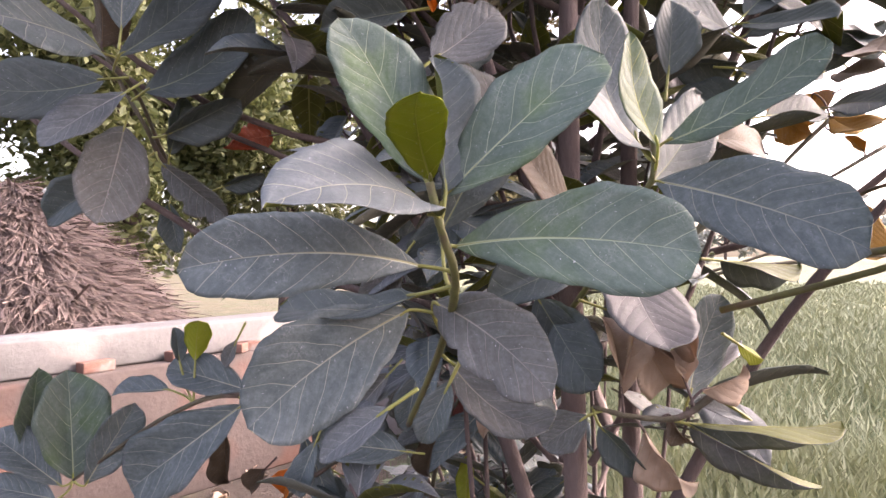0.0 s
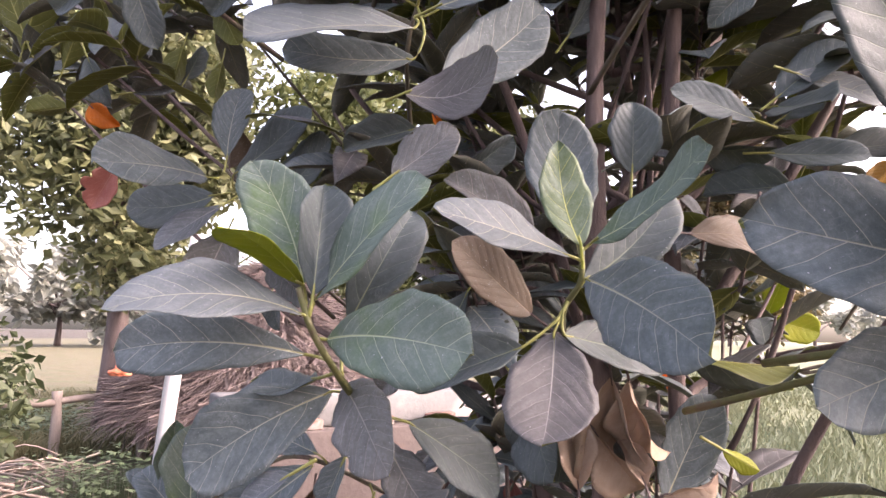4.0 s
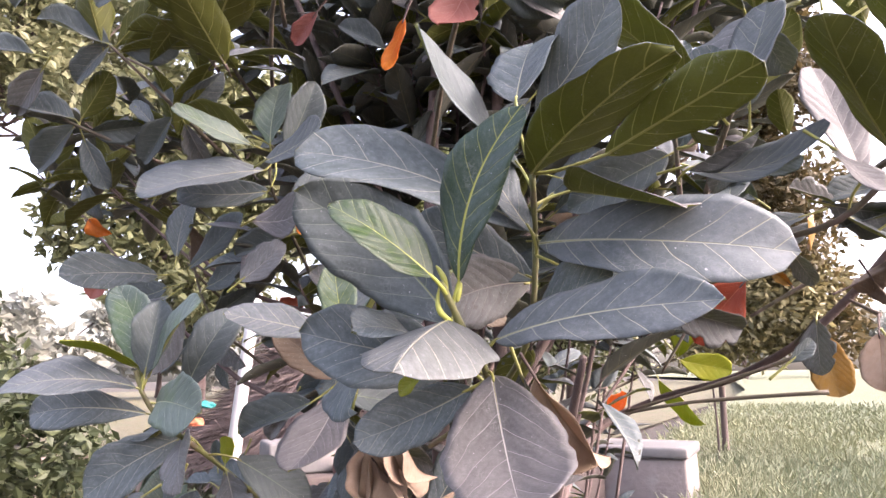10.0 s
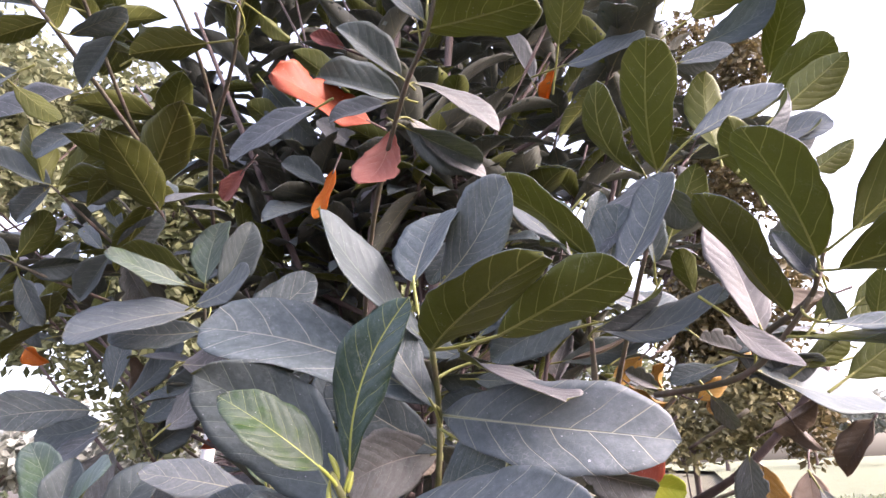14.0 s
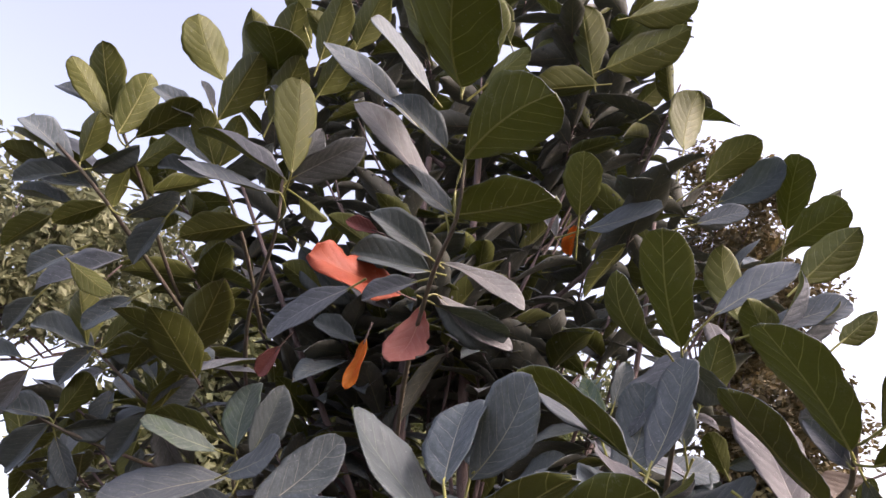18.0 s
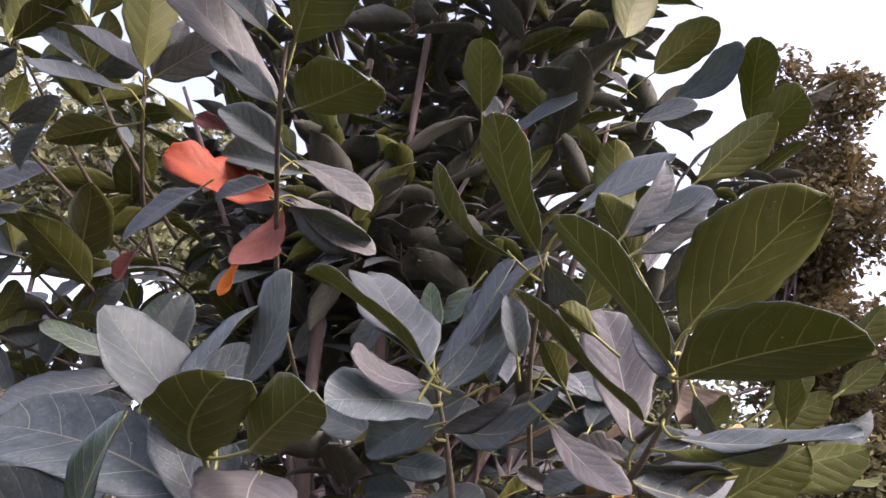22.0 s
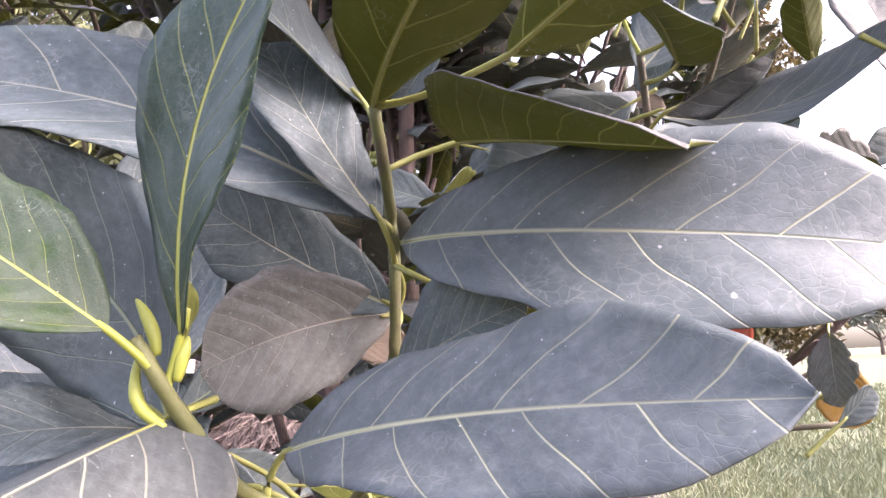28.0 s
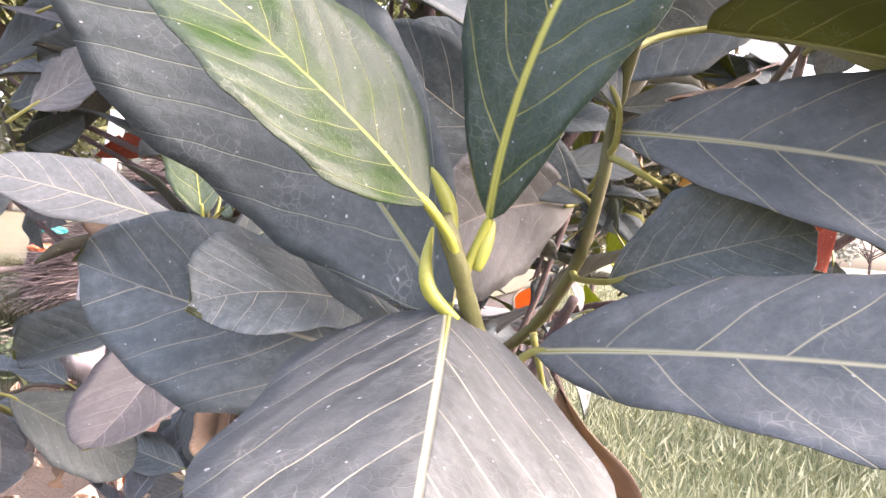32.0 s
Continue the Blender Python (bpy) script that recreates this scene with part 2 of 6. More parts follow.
VEIN, DUST = (0.41, 0.4, 0.3), (0.365, 0.39, 0.405)
UPPER = {
    "u": leaf_surface("leaf_upper", (0.045, 0.066, 0.074), (0.087, 0.11, 0.122), VEIN, DUST, 0.45),
    "e": leaf_surface("leaf_deep_green", (0.011, 0.033, 0.022), (0.024, 0.052, 0.037), (0.46, 0.46, 0.1), (0.4, 0.42, 0.42), 0.17, rough=0.33, vein_width=1.4, side_veins=0.55),
    "d": leaf_surface("leaf_upper_dark", (0.042, 0.057, 0.062), (0.077, 0.094, 0.1), (0.22, 0.25, 0.18), DUST, 0.22),
    "p": leaf_surface("leaf_upper_dusty", (0.06, 0.072, 0.082), (0.1, 0.11, 0.122), (0.36, 0.36, 0.35), (0.38, 0.385, 0.41), 0.4, rough=0.48),
    "g": leaf_surface("leaf_upper_green", (0.05, 0.085, 0.07), (0.098, 0.135, 0.115), (0.42, 0.46, 0.3), (0.4, 0.43, 0.4), 0.35, patch=(0.07, 0.12, 0.055)),
    "h": leaf_surface("leaf_young", (0.05, 0.088, 0.032), (0.082, 0.122, 0.062), (0.46, 0.46, 0.12), (0.26, 0.3, 0.26), 0.5, translucent=0.07, patch=(0.115, 0.155, 0.115), spots=(0.06, 0.06, 0.02)),
    "k": leaf_surface("leaf_upper_brownish", (0.062, 0.062, 0.062), (0.11, 0.104, 0.103), (0.35, 0.32, 0.28), DUST, 0.4, spots=(0.05, 0.035, 0.025)),
    "y": leaf_surface("leaf_yellow_green", (0.2, 0.23, 0.012), (0.3, 0.3, 0.025), (0.42, 0.42, 0.08), (0.4, 0.4, 0.1), 0.15, translucent=0.4, spots=(0.12, 0.07, 0.01)),
    "r": leaf_surface("leaf_red", (0.25, 0.04, 0.018), (0.37, 0.078, 0.036), (0.45, 0.14, 0.07), (0.45, 0.2, 0.14), 0.16, translucent=0.2, light=(0.7, 0.15, 0.05)),
    "q": leaf_surface("leaf_pink_red", (0.29, 0.085, 0.07), (0.4, 0.155, 0.125), (0.5, 0.26, 0.2), (0.5, 0.35, 0.32), 0.3, translucent=0.3, light=(0.6, 0.2, 0.12)),
    "o": leaf_surface("leaf_orange", (0.5, 0.12, 0.01), (0.66, 0.22, 0.02), (0.65, 0.26, 0.05), (0.6, 0.4, 0.2), 0.15, translucent=0.4, light=(0.9, 0.3, 0.02), spots=(0.3, 0.08, 0.01)),
    "b": leaf_surface("leaf_dry", (0.29, 0.2, 0.145), (0.49, 0.37, 0.29), (0.35, 0.24, 0.16), (0.5, 0.4, 0.32), 0.4, rough=0.7, vein_width=1.6, light=(0.5, 0.3, 0.15)),
    "n": leaf_surface("leaf_dark_brown", (0.07, 0.05, 0.035), (0.13, 0.09, 0.06), (0.2, 0.14, 0.09), DUST, 0.08, rough=0.55, light=(0.3, 0.18, 0.06)),
    "s": leaf_surface("leaf_dull_red", (0.17, 0.04, 0.035), (0.26, 0.08, 0.06), (0.3, 0.12, 0.1), DUST, 0.2, light=(0.4, 0.1, 0.06)),
    "m": leaf_surface("leaf_mottled", (0.25, 0.135, 0.015), (0.37, 0.19, 0.022), (0.36, 0.23, 0.06), DUST, 0.2, spots=(0.05, 0.035, 0.02), light=(0.6, 0.3, 0.03)),
}
# Grey-green base colour paints in the sheen; the patches are the leaf's deeper green.
UPPER["f"] = leaf_surface("leaf_young_patchy", (0.024, 0.042, 0.022), (0.046, 0.063, 0.046), (0.4, 0.42, 0.12), (0.15, 0.18, 0.15), 0.18, translucent=0.04, rough=0.38, patch=(0.009, 0.034, 0.001), spots=(0.02, 0.014, 0.006), side_veins=0.5, patch_scale=4.5)
UPPER["l"] = leaf_surface("leaf_upper_lilac", (0.074, 0.072, 0.077), (0.118, 0.111, 0.116), (0.4, 0.38, 0.36), (0.37, 0.35, 0.36), 0.36, rough=0.5)
UPPER["w"] = leaf_surface("leaf_upper_worn", (0.052, 0.06, 0.063), (0.088, 0.096, 0.099), (0.46, 0.44, 0.32), (0.31, 0.32, 0.325), 0.46, rough=0.55, vein_width=1.15)
# The upper leaf surface again, with sky sheen put into a paler, bluer base.
UPPER["a"] = leaf_surface("leaf_upper_sky_sheen", (0.07, 0.087, 0.098), (0.112, 0.128, 0.14), (0.45, 0.44, 0.3), (0.37, 0.38, 0.395), 0.4, rough=0.48)
UPPER["z"] = UPPER["a"]
UPPER["c"] = UPPER["k"]
UPPER["v"] = UPPER["u"]
UNDER = leaf_surface("leaf_underside", (0.078, 0.088, 0.017), (0.13, 0.137, 0.03), (0.4, 0.39, 0.13), (0.22, 0.22, 0.13), 0.14, translucent=0.33, rough=0.5, vein_width=1.45, light=(0.28, 0.31, 0.03))
UNDER_DULL = leaf_surface("leaf_underside_dull", (0.058, 0.062, 0.05), (0.1, 0.102, 0.085), (0.2, 0.18, 0.1), (0.25, 0.23, 0.22), 0.2, translucent=0.1, rough=0.6)
PETIOLE = plain("petiole", (0.19, 0.19, 0.045), (0.3, 0.29, 0.085), 60, 0.5, 0.2, 0.001)
BUD = plain("bud", (0.24, 0.26, 0.035), (0.36, 0.36, 0.07), 40, 0.45, 0.15, 0.001)
TWIG = plain("green_bark", (0.055, 0.046, 0.03), (0.115, 0.095, 0.06), 50, 0.7, 0.5, 0.002, third=(0.13, 0.09, 0.075))
GREEN_STEM = plain("green_stem", (0.075, 0.08, 0.025), (0.145, 0.14, 0.05), 60, 0.55, 0.4, 0.001, third=(0.1, 0.075, 0.045))
BARK = plain("bark", (0.075, 0.052, 0.049), (0.15, 0.105, 0.097), 14, 0.85, 0.8, 0.006, stretch=(1, 1, 0.25), third=(0.15, 0.11, 0.105))

# ---- leaves ----
def part(name, bm, mats, parent=None, label="", smooth=True):
    me = bpy.data.meshes.new(name)
    bm.to_mesh(me)
    bm.free()
    for m in mats if isinstance(mats, (list, tuple)) else [mats]:
        me.materials.append(m)
    if smooth:
        me.polygons.foreach_set("use_smooth", [True] * len(me.polygons))
    return under(new(name, me), parent, label)


def under(ob, parent, label=""):
    if parent is not None:
        ob.parent = parent
        base = parent.matrix_basis.copy() if parent.parent is None else parent.parent.matrix_basis @ parent.matrix_parent_inverse @ parent.matrix_basis
        ob.matrix_parent_inverse = base.inverted()
    return tagged(ob, label) if label else ob


def leaf_width(u, a=0.66, b=0.5):
    """Half the width of an obovate blade with a short blunt point, 0..1 along it."""
    top = a / (a + b)
    return max(u, 0) ** a * max(1 - u, 0) ** b / (top**a * (1 - top) ** b)


def leaf_grid(rows, cols, rng, fold, droop, wave, curl, bite=0.0, form=None):
    """Rows of points of a blade of length 1 and width 1 along +x, its upper side towards +z."""
    ph, ph2, sway = rng.uniform(0, 6.3), rng.uniform(0, 6.3), rng.uniform(-0.06, 0.06)
    a, b = rng.uniform(0.72, 1.0), rng.uniform(0.46, 0.76)
    if form:
        a, b = form
    pts = []
    for i in range(rows + 1):
        u = i / rows
        row = []
        for j in range(cols + 1):
            v = -1 + 2 * j / cols
            edge = 1 + 0.055 * math.sin(u * 17 + ph + (3 if v > 0 else 0)) * abs(v)
            if bite and v * math.sin(ph) > 0:
                edge -= bite * abs(v) * max(0, math.sin(u * 21 + ph2)) ** 3
            y = 0.5 * v * leaf_width(u, a, b) * edge
            z = fold * abs(y) * 1.1 - droop * u * u + wave * (v * v) * math.sin(u * 7.5 + ph2 + 1.3 * v) * min(1, u * 4)
            z -= curl * max(0, u - 0.7) ** 2 * 6 + 0.0035 * math.cos((u * 8 - abs(v) * 2.2) * 6.28) * abs(v) * (1 - abs(v))
            row.append((u * (1 - 0.12 * droop), y + sway * u * u, z, y))
        pts.append(row)
    return pts


def blade_into(verts, faces, uvs, mats, pts, m, width, thick, kinds):
    """Adds a blade with an upper and a lower sheet and a rim to the lists."""
    rows, cols, start = len(pts) - 1, len(pts[0]) - 1, len(verts)
    for sheet in (0, 1):
        for row in pts:
            for x, y, z, _ in row:
                verts.append(m @ Vector((x, y, z - thick * sheet)))
    size = (rows + 1) * (cols + 1)
    at = lambda s, i, j: start + s * size + i * (cols + 1) + j
    for i in range(rows):
        for j in range(cols):
            quad = [(i, j), (i + 1, j), (i + 1, j + 1), (i, j + 1)]
            for s, order in ((0, quad), (1, quad[::-1])):
                faces.append([at(s, *k) for k in order])
                uvs.append([(pts[a][b][0], 0.5 + pts[a][b][3] * width) for a, b in order])
                mats.append(kinds[s])
    ring = [(0, j) for j in range(cols)] + [(i, cols) for i in range(rows)] + [(rows, j) for j in range(cols, 0, -1)] + [(i, 0) for i in range(rows, 0, -1)]
    for a, b in zip(ring, ring[1:] + ring[:1]):
        faces.append([at(0, *a), at(1, *a), at(1, *b), at(0, *b)][::-1])
        uvs.append([(pts[k[0]][k[1]][0], 0.5 + pts[k[0]][k[1]][3] * width) for k in (a, a, b, b)][::-1])
        mats.append(kinds[0])


def tube_into(verts, faces, uvs, mats, line, radii, kind, sides=6):
    start = len(verts)
    for k, p in enumerate(line):
        p = Vector(p)
        d = (Vector(line[min(k + 1, len(line) - 1)]) - Vector(line[max(k - 1, 0)])).normalized()
        side = d.cross(Vector((0.13, 0.2, 1)) if abs(d.z) < 0.9 else Vector((1, 0.1, 0))).normalized()
        up = side.cross(d)
        for q in range(sides):
            a = 6.2832 * q / sides
            verts.append(p + radii[k] * (side * math.cos(a) + up * math.sin(a)))
    for k in range(len(line) - 1):
        for q in range(sides):
            r = (q + 1) % sides
            faces.append([start + k * sides + q, start + k * sides + r, start + (k + 1) * sides + r, start + (k + 1) * sides + q])
            uvs.append([(0, 0.5)] * 4)
            mats.append(kind)
    for k, order in ((0, range(sides - 1, -1, -1)), (len(line) - 1, range(sides))):
        faces.append([start + k * sides + q for q in order])
        uvs.append([(0, 0.5)] * sides)
        mats.append(kind)


def mesh_of(name, verts, faces, uvs, mats, materials):
    me = bpy.data.meshes.new(name)
    me.from_pydata([tuple(v) for v in verts], [], faces)
    layer = me.uv_layers.new(name="UVMap")
    layer.data.foreach_set("uv", [c for f in uvs for p in f for c in p])
    me.polygons.foreach_set("material_index", mats)
    me.polygons.foreach_set("use_smooth", [True] * len(faces))
    for m in materials:
        me.materials.append(m)
    me.update()
    return me


LEAF_MESHES = {}
ONE = Matrix.Identity(4)


def leaf_mesh(kind, variant, width):
    """One leaf of length 1: blade of two sheets, raised midrib on the underside, and leaf stalk. Alike leaves share it."""
    width = round(width * 12.5) / 12.5
    key = (kind, variant, width)
    if key not in LEAF_MESHES:
        rng = random.Random(f"{kind}{variant}")
        dry = kind in "bomn"
        fold, droop = rng.uniform(0.12, 0.4), rng.uniform(0.02, 0.16)
        wave, curl = rng.uniform(0.012, 0.045), rng.uniform(-0.1, 0.12)
        if dry:
            fold, droop, wave, curl = rng.uniform(0.4, 0.7), rng.uniform(0.05, 0.3), 0.09, 0.4
        if kind == "p":
            fold, wave = rng.uniform(0.08, 0.25), rng.uniform(0.012, 0.035)
        bite = 0.3 if kind in "kq" and variant % 2 else 0.0
        if kind == "r":
            wave, bite, curl = 0.08, 0.35, 0.3
        form = None
        if kind == "w":
            fold, droop, wave, curl, form = -0.22, 0.1, 0.012, 0.05, (0.42, 0.62)
        pts = leaf_grid(22, 10, rng, fold, droop, wave, curl, bite, form)
        verts, faces, uvs, mats = [], [], [], []
        scale = Matrix.Diagonal((1, width, 1, 1))
        blade_into(verts, faces, uvs, mats, pts, scale, width, 0.004, (0, 1))
        mid = [scale @ Vector(row[5][:3]) for row in pts]
        tube_into(verts, faces, uvs, mats, [p - Vector((0, 0, 0.004)) for p in mid[:-1]], [0.0055 * (1 - 0.75 * k / len(mid)) for k in range(len(mid) - 1)], 2, 5)
        LEAF_MESHES[key] = mesh_of("leaf", verts, faces, uvs, mats, leaf_materials(kind))
    return LEAF_MESHES[key]


def leaf_materials(kind):
    return (UPPER[kind], UNDER if kind not in "robqsnmy" else UPPER[kind], BUD if kind in "ehf" else PETIOLE if kind not in "robsnm" else UPPER[kind])


def own_leaf_mesh(kind, number, width, bow, sway):
    """A leaf of length 1 whose foot and tip lie on its axis: arched by bow, bent sideways by sway, folded along its midrib."""
    rng = random.Random(number * 7 + 1)
    a, b = rng.uniform(0.72, 0.92), rng.uniform(0.42, 0.6)
    if kind == "w":
        a, b = 0.42, 0.62
    if kind in "hf":
        a, b = 0.78, 0.8
    wave = 0.05 if kind in "ro" else rng.uniform(0.012, 0.028)
    bite = 0.2 if kind in "rqk" else 0.0
    ph, ph2, curl = rng.uniform(0, 6.3), rng.uniform(0, 6.3), rng.uniform(-0.05, 0.1)
    rows, cols = 28, 12
    pts = []
    for i in range(rows + 1):
        u = i / rows
        arch = 4 * u * (1 - u)
        row = []
        for j in range(cols + 1):
            v = -1 + 2 * j / cols
            edge = 1 + (0.035 * math.sin(u * 17 + ph + (3 if v > 0 else 0)) + 0.02 * math.sin(u * 41 + ph2 + v)) * abs(v)
            if bite and v * math.sin(ph) > 0:
                edge -= bite * abs(v) * max(0, math.sin(u * 21 + ph2)) ** 3
            y = 0.5 * v * leaf_width(u, a, b) * edge
            z = bow * arch + 0.2 * abs(y) * width + wave * v * v * math.sin(u * 8.5 + ph2 + 1.3 * v) * min(1, u * 4)
            z -= curl * max(0, u - 0.75) ** 2 * 6 + (0.002 if kind in "hf" else 0.006) * math.cos((u * 7.5 - abs(v) * 1.8) * 6.28) * abs(v) * (1 - abs(v))
            row.append((u, y + sway * arch / width, z, y))
        pts.append(row)
    verts, faces, uvs, mats = [], [], [], []
    scale = Matrix.Diagonal((1, width, 1, 1))
    blade_into(verts, faces, uvs, mats, pts, scale, width, 0.004, (0, 1))
    mid = [scale @ Vector(row[cols // 2][:3]) for row in pts]
    tube_into(verts, faces, uvs, mats, [p - Vector((0, 0, 0.004)) for p in mid[:-1]], [0.0055 * (1 - 0.75 * k / len(mid)) for k in range(len(mid) - 1)], 2, 5)
    return mesh_of("leaf", verts, faces, uvs, mats, leaf_materials(kind))


def turned(base, azimuth, elevation, roll):
    """Axes with +x along the leaf and +z its upper side."""
    az, el, ro = radians(azimuth), radians(elevation), radians(roll)
    a = Vector((math.cos(az) * math.cos(el), math.sin(az) * math.cos(el), math.sin(el)))
    r0 = (Vector((0, 0, 1)) - a * a.z).normalized()
    n = r0 * math.cos(ro) + a.cross(r0) * math.sin(ro)
    m = Matrix((a, n.cross(a), n)).transposed().to_4x4()
    return Matrix.Translation(base) @ m


TREE = new("jackfruit_tree")
TREE.location = (0.31, 1.19, 0)
tagged(TREE, "broad-leaved fruit tree with large dusty leaves in whorls", "tree")
TREE_BASE = Matrix.Translation((0.31, 1.19, 0))


def tree_part(name, me, m=ONE, label="", parent=None):
    ob = new(name, me)
    ob.parent = parent or TREE
    ob.matrix_parent_inverse = TREE_BASE.inverted()
    ob.matrix_basis = m
    if label:
        tagged(ob, label)
    return ob


def smooth_line(points, steps=5):
    pts = [Vector(p) for p in points]
    out = []
    for k in range(len(pts) - 1):
        a, b, c, d = pts[max(k - 1, 0)], pts[k], pts[k + 1], pts[min(k + 2, len(pts) - 1)]
        for s in range(steps):
            t = s / steps
            out.append(0.5 * ((2 * b) + (c - a) * t + (2 * a - 5 * b + 4 * c - d) * t * t + (3 * b - a - 3 * c + d) * t * t * t))
    return out + [pts[-1]]


def limb(name, points, r0, r1, material, label="", sides=8, steps=5):
    line = smooth_line(points, steps)
    rng = random.Random(str(points[0]))
    radii = [(r0 + (r1 - r0) * k / (len(line) - 1)) * rng.uniform(0.9, 1.12) for k in range(len(line))]
    v, f, u, m = [], [], [], []
    tube_into(v, f, u, m, line, radii, 0, sides)
    return tree_part(name, mesh_of(name, v, f, u, m, (material,)), label=label)


LABELS = {"g": "fresh green leaf", "h": "bright green young leaf", "f": "green young leaf with painted pale sheen and darker patches", "y": "yellow-green young leaf", "r": "orange-red withered leaf", "q": "pinkish red old leaf",
          "o": "orange withered leaf", "b": "dry brown curled leaf", "n": "dark brown leaf", "s": "dull red leaf", "m": "yellow leaf with brown blotches", "p": "pale dusty leaf", "w": "worn dusty leaf with a pale midrib", "a": "leaf with sky sheen coloured in as pale blue-grey", "z": "broad leaf with sky sheen coloured in as pale blue-grey", "e": "glossy deep green leaf with a yellow midrib", "c": "brownish grey leaf", "k": "brownish damaged leaf", "l": "pale lilac-grey dusty leaf"}
COUNT = [0]


def bud(points):
    line = smooth_line(points)
    v, f, u, m = [], [], [], []
    tube_into(v, f, u, m, line, [0.0026 * math.sin(0.45 + 2.6 * k / (len(line) - 1)) + 0.0003 for k in range(len(line))], 0, 8)
    tree_part("bud", mesh_of("bud", v, f, u, m, (BUD,)), label="yellow-green pointed bud sheath")


LINE = []


def stems(lines=(), young=False):
    """The stems of a shoot; the leaves that follow grow from them."""
    LINE.clear()
    for points in lines:
        limb("branch", points, 0.0032 if young else 0.0026, 0.004 if young else 0.0048, GREEN_STEM if young else TWIG, "green young branch" if young else "", sides=9)
        LINE.extend(smooth_line(points))


def leaf(x, y, z, length, az, el, roll, width, kind, bow=None, sway=0.0):
    """One leaf with its stalk. With a bow it has a blade of its own, arched by bow and bent sideways by sway."""
    COUNT[0] += 1
    m = turned((x, y, z), az, el, roll)
    foot, axis = Vector((x, y, z)), m.to_3x3() @ Vector((1, 0, 0))
    near = min(LINE, key=lambda q: (q - foot + axis * 0.025).length + 3 * max(0, (q - foot).dot(axis))) if LINE else foot - axis * 0.09
    if (near - foot).length > (0.075 if bow is None else 0.1):
        near = foot - axis * 0.03
    whole = m @ Matrix.Diagonal((length, length, length, 1))
    me = leaf_mesh(kind, COUNT[0] % 5, width) if bow is None else own_leaf_mesh(kind, COUNT[0], width, bow, sway)
    blade = tree_part("leaf", me, whole, LABELS.get(kind, ""))
    v, f, u, k = [], [], [], []
    tube_into(v, f, u, k, smooth_line([near, (near + foot) / 2 - axis * 0.15 * (near - foot).length, foot, foot + axis * 0.012], 3), [0.0022, 0.0021, 0.002, 0.0019, 0.0018, 0.0018, 0.0017, 0.0016, 0.0014, 0.001], 0, 6)
    stalk = new("leaf_stalk", mesh_of("leaf_stalk", v, f, u, k, (BUD if kind in "ehf" else PETIOLE if kind not in "bomrsn" else BARK,)))
    stalk.parent, stalk.matrix_parent_inverse = blade, whole.inverted()


# -- shoots --
stems([
    [(0.072, 0.500, 1.563), (0.081, 0.511, 1.524), (0.090, 0.543, 1.484), (0.072, 0.662, 1.413), (0.023, 0.869, 1.289)],
], True)
leaf(0.084, 0.506, 1.555, 0.117, 105, 78, 34, 0.46, 'd')
leaf(0.090, 0.523, 1.515, 0.181, -20, -3, 71, 0.44, 'g', 0.065, 0.028)
leaf(0.062, 0.533, 1.500, 0.181, -154, 0, -81, 0.34, 'u', 0.100, -0.046)
leaf(0.047, 0.609, 1.459, 0.171, -149, -31, -71, 0.53, 'u', 0.015, -0.043)
leaf(0.077, 0.501, 1.538, 0.169, -120, 0, -37, 0.44, 'a', 0.096, -0.011)
leaf(0.069, 0.512, 1.566, 0.142, -173, 63, -72, 0.49, 'g', -0.046, -0.058)
leaf(0.083, 0.513, 1.553, 0.159, -10, 41, 64, 0.49, 'g', 0.017, 0.004)
leaf(0.073, 0.505, 1.565, 0.125, -90, 17, -176, 0.33, 'y', -0.104, 0.047)
leaf(0.079, 0.583, 1.531, 0.146, 48, 61, 68, 0.47, 'd', 0.127, -0.002)
leaf(0.070, 0.594, 1.467, 0.140, -42, -28, 56, 0.48, 'k', 0.058, 0.043)
leaf(0.059, 0.559, 1.476, 0.158, 152, -5, -22, 0.44, 'd', -0.065, 0.007)
leaf(0.115, 0.658, 1.425, 0.142, 46, -35, 63, 0.52, 'd', 0.035, 0.004)
leaf(0.200, 0.868, 1.450, 0.144, -63, -42, 63, 0.60, 'd', 0.021, -0.017)
leaf(0.081, 0.670, 1.403, 0.127, -39, -24, 23, 0.49, 'k', -0.164, 0.007)
stems([
    [(0.298, 0.698, 1.630), (0.298, 0.706, 1.584), (0.269, 0.746, 1.545), (0.253, 0.845, 1.464), (0.151, 1.040, 1.286)],
], True)
leaf(0.346, 0.793, 1.721, 0.089, -59, 81, 167, 0.70, 'd')
leaf(0.236, 0.694, 1.510, 0.133, -162, -21, -59, 0.46, 'd')
leaf(0.303, 0.707, 1.585, 0.216, -54, -20, 57, 0.43, 'u', 0.010, 0.024)
leaf(0.301, 0.690, 1.619, 0.124, 178, 79, -54, 0.48, 'h', -0.088, 0.026)
leaf(0.310, 0.703, 1.624, 0.173, -41, 25, 66, 0.34, 'g', -0.077, -0.008)
leaf(0.290, 0.726, 1.632, 0.173, 127, 75, -7, 0.53, 'u', -0.168, -0.013)
leaf(0.298, 0.718, 1.582, 0.178, 43, 43, 63, 0.39, 'd', -0.030, -0.062)
leaf(0.292, 0.682, 1.607, 0.170, -132, 12, -53, 0.37, 'a', 0.010, -0.017)
leaf(0.225, 0.777, 1.548, 0.139, -132, 37, -78, 0.52, 'n', 0.027, 0.020)
leaf(0.263, 0.730, 1.527, 0.172, -83, -38, -7, 0.55, 'l', -0.066, 0.018)
leaf(0.277, 0.715, 1.524, 0.148, 42, -10, 60, 0.46, 'd', -0.013, -0.004)
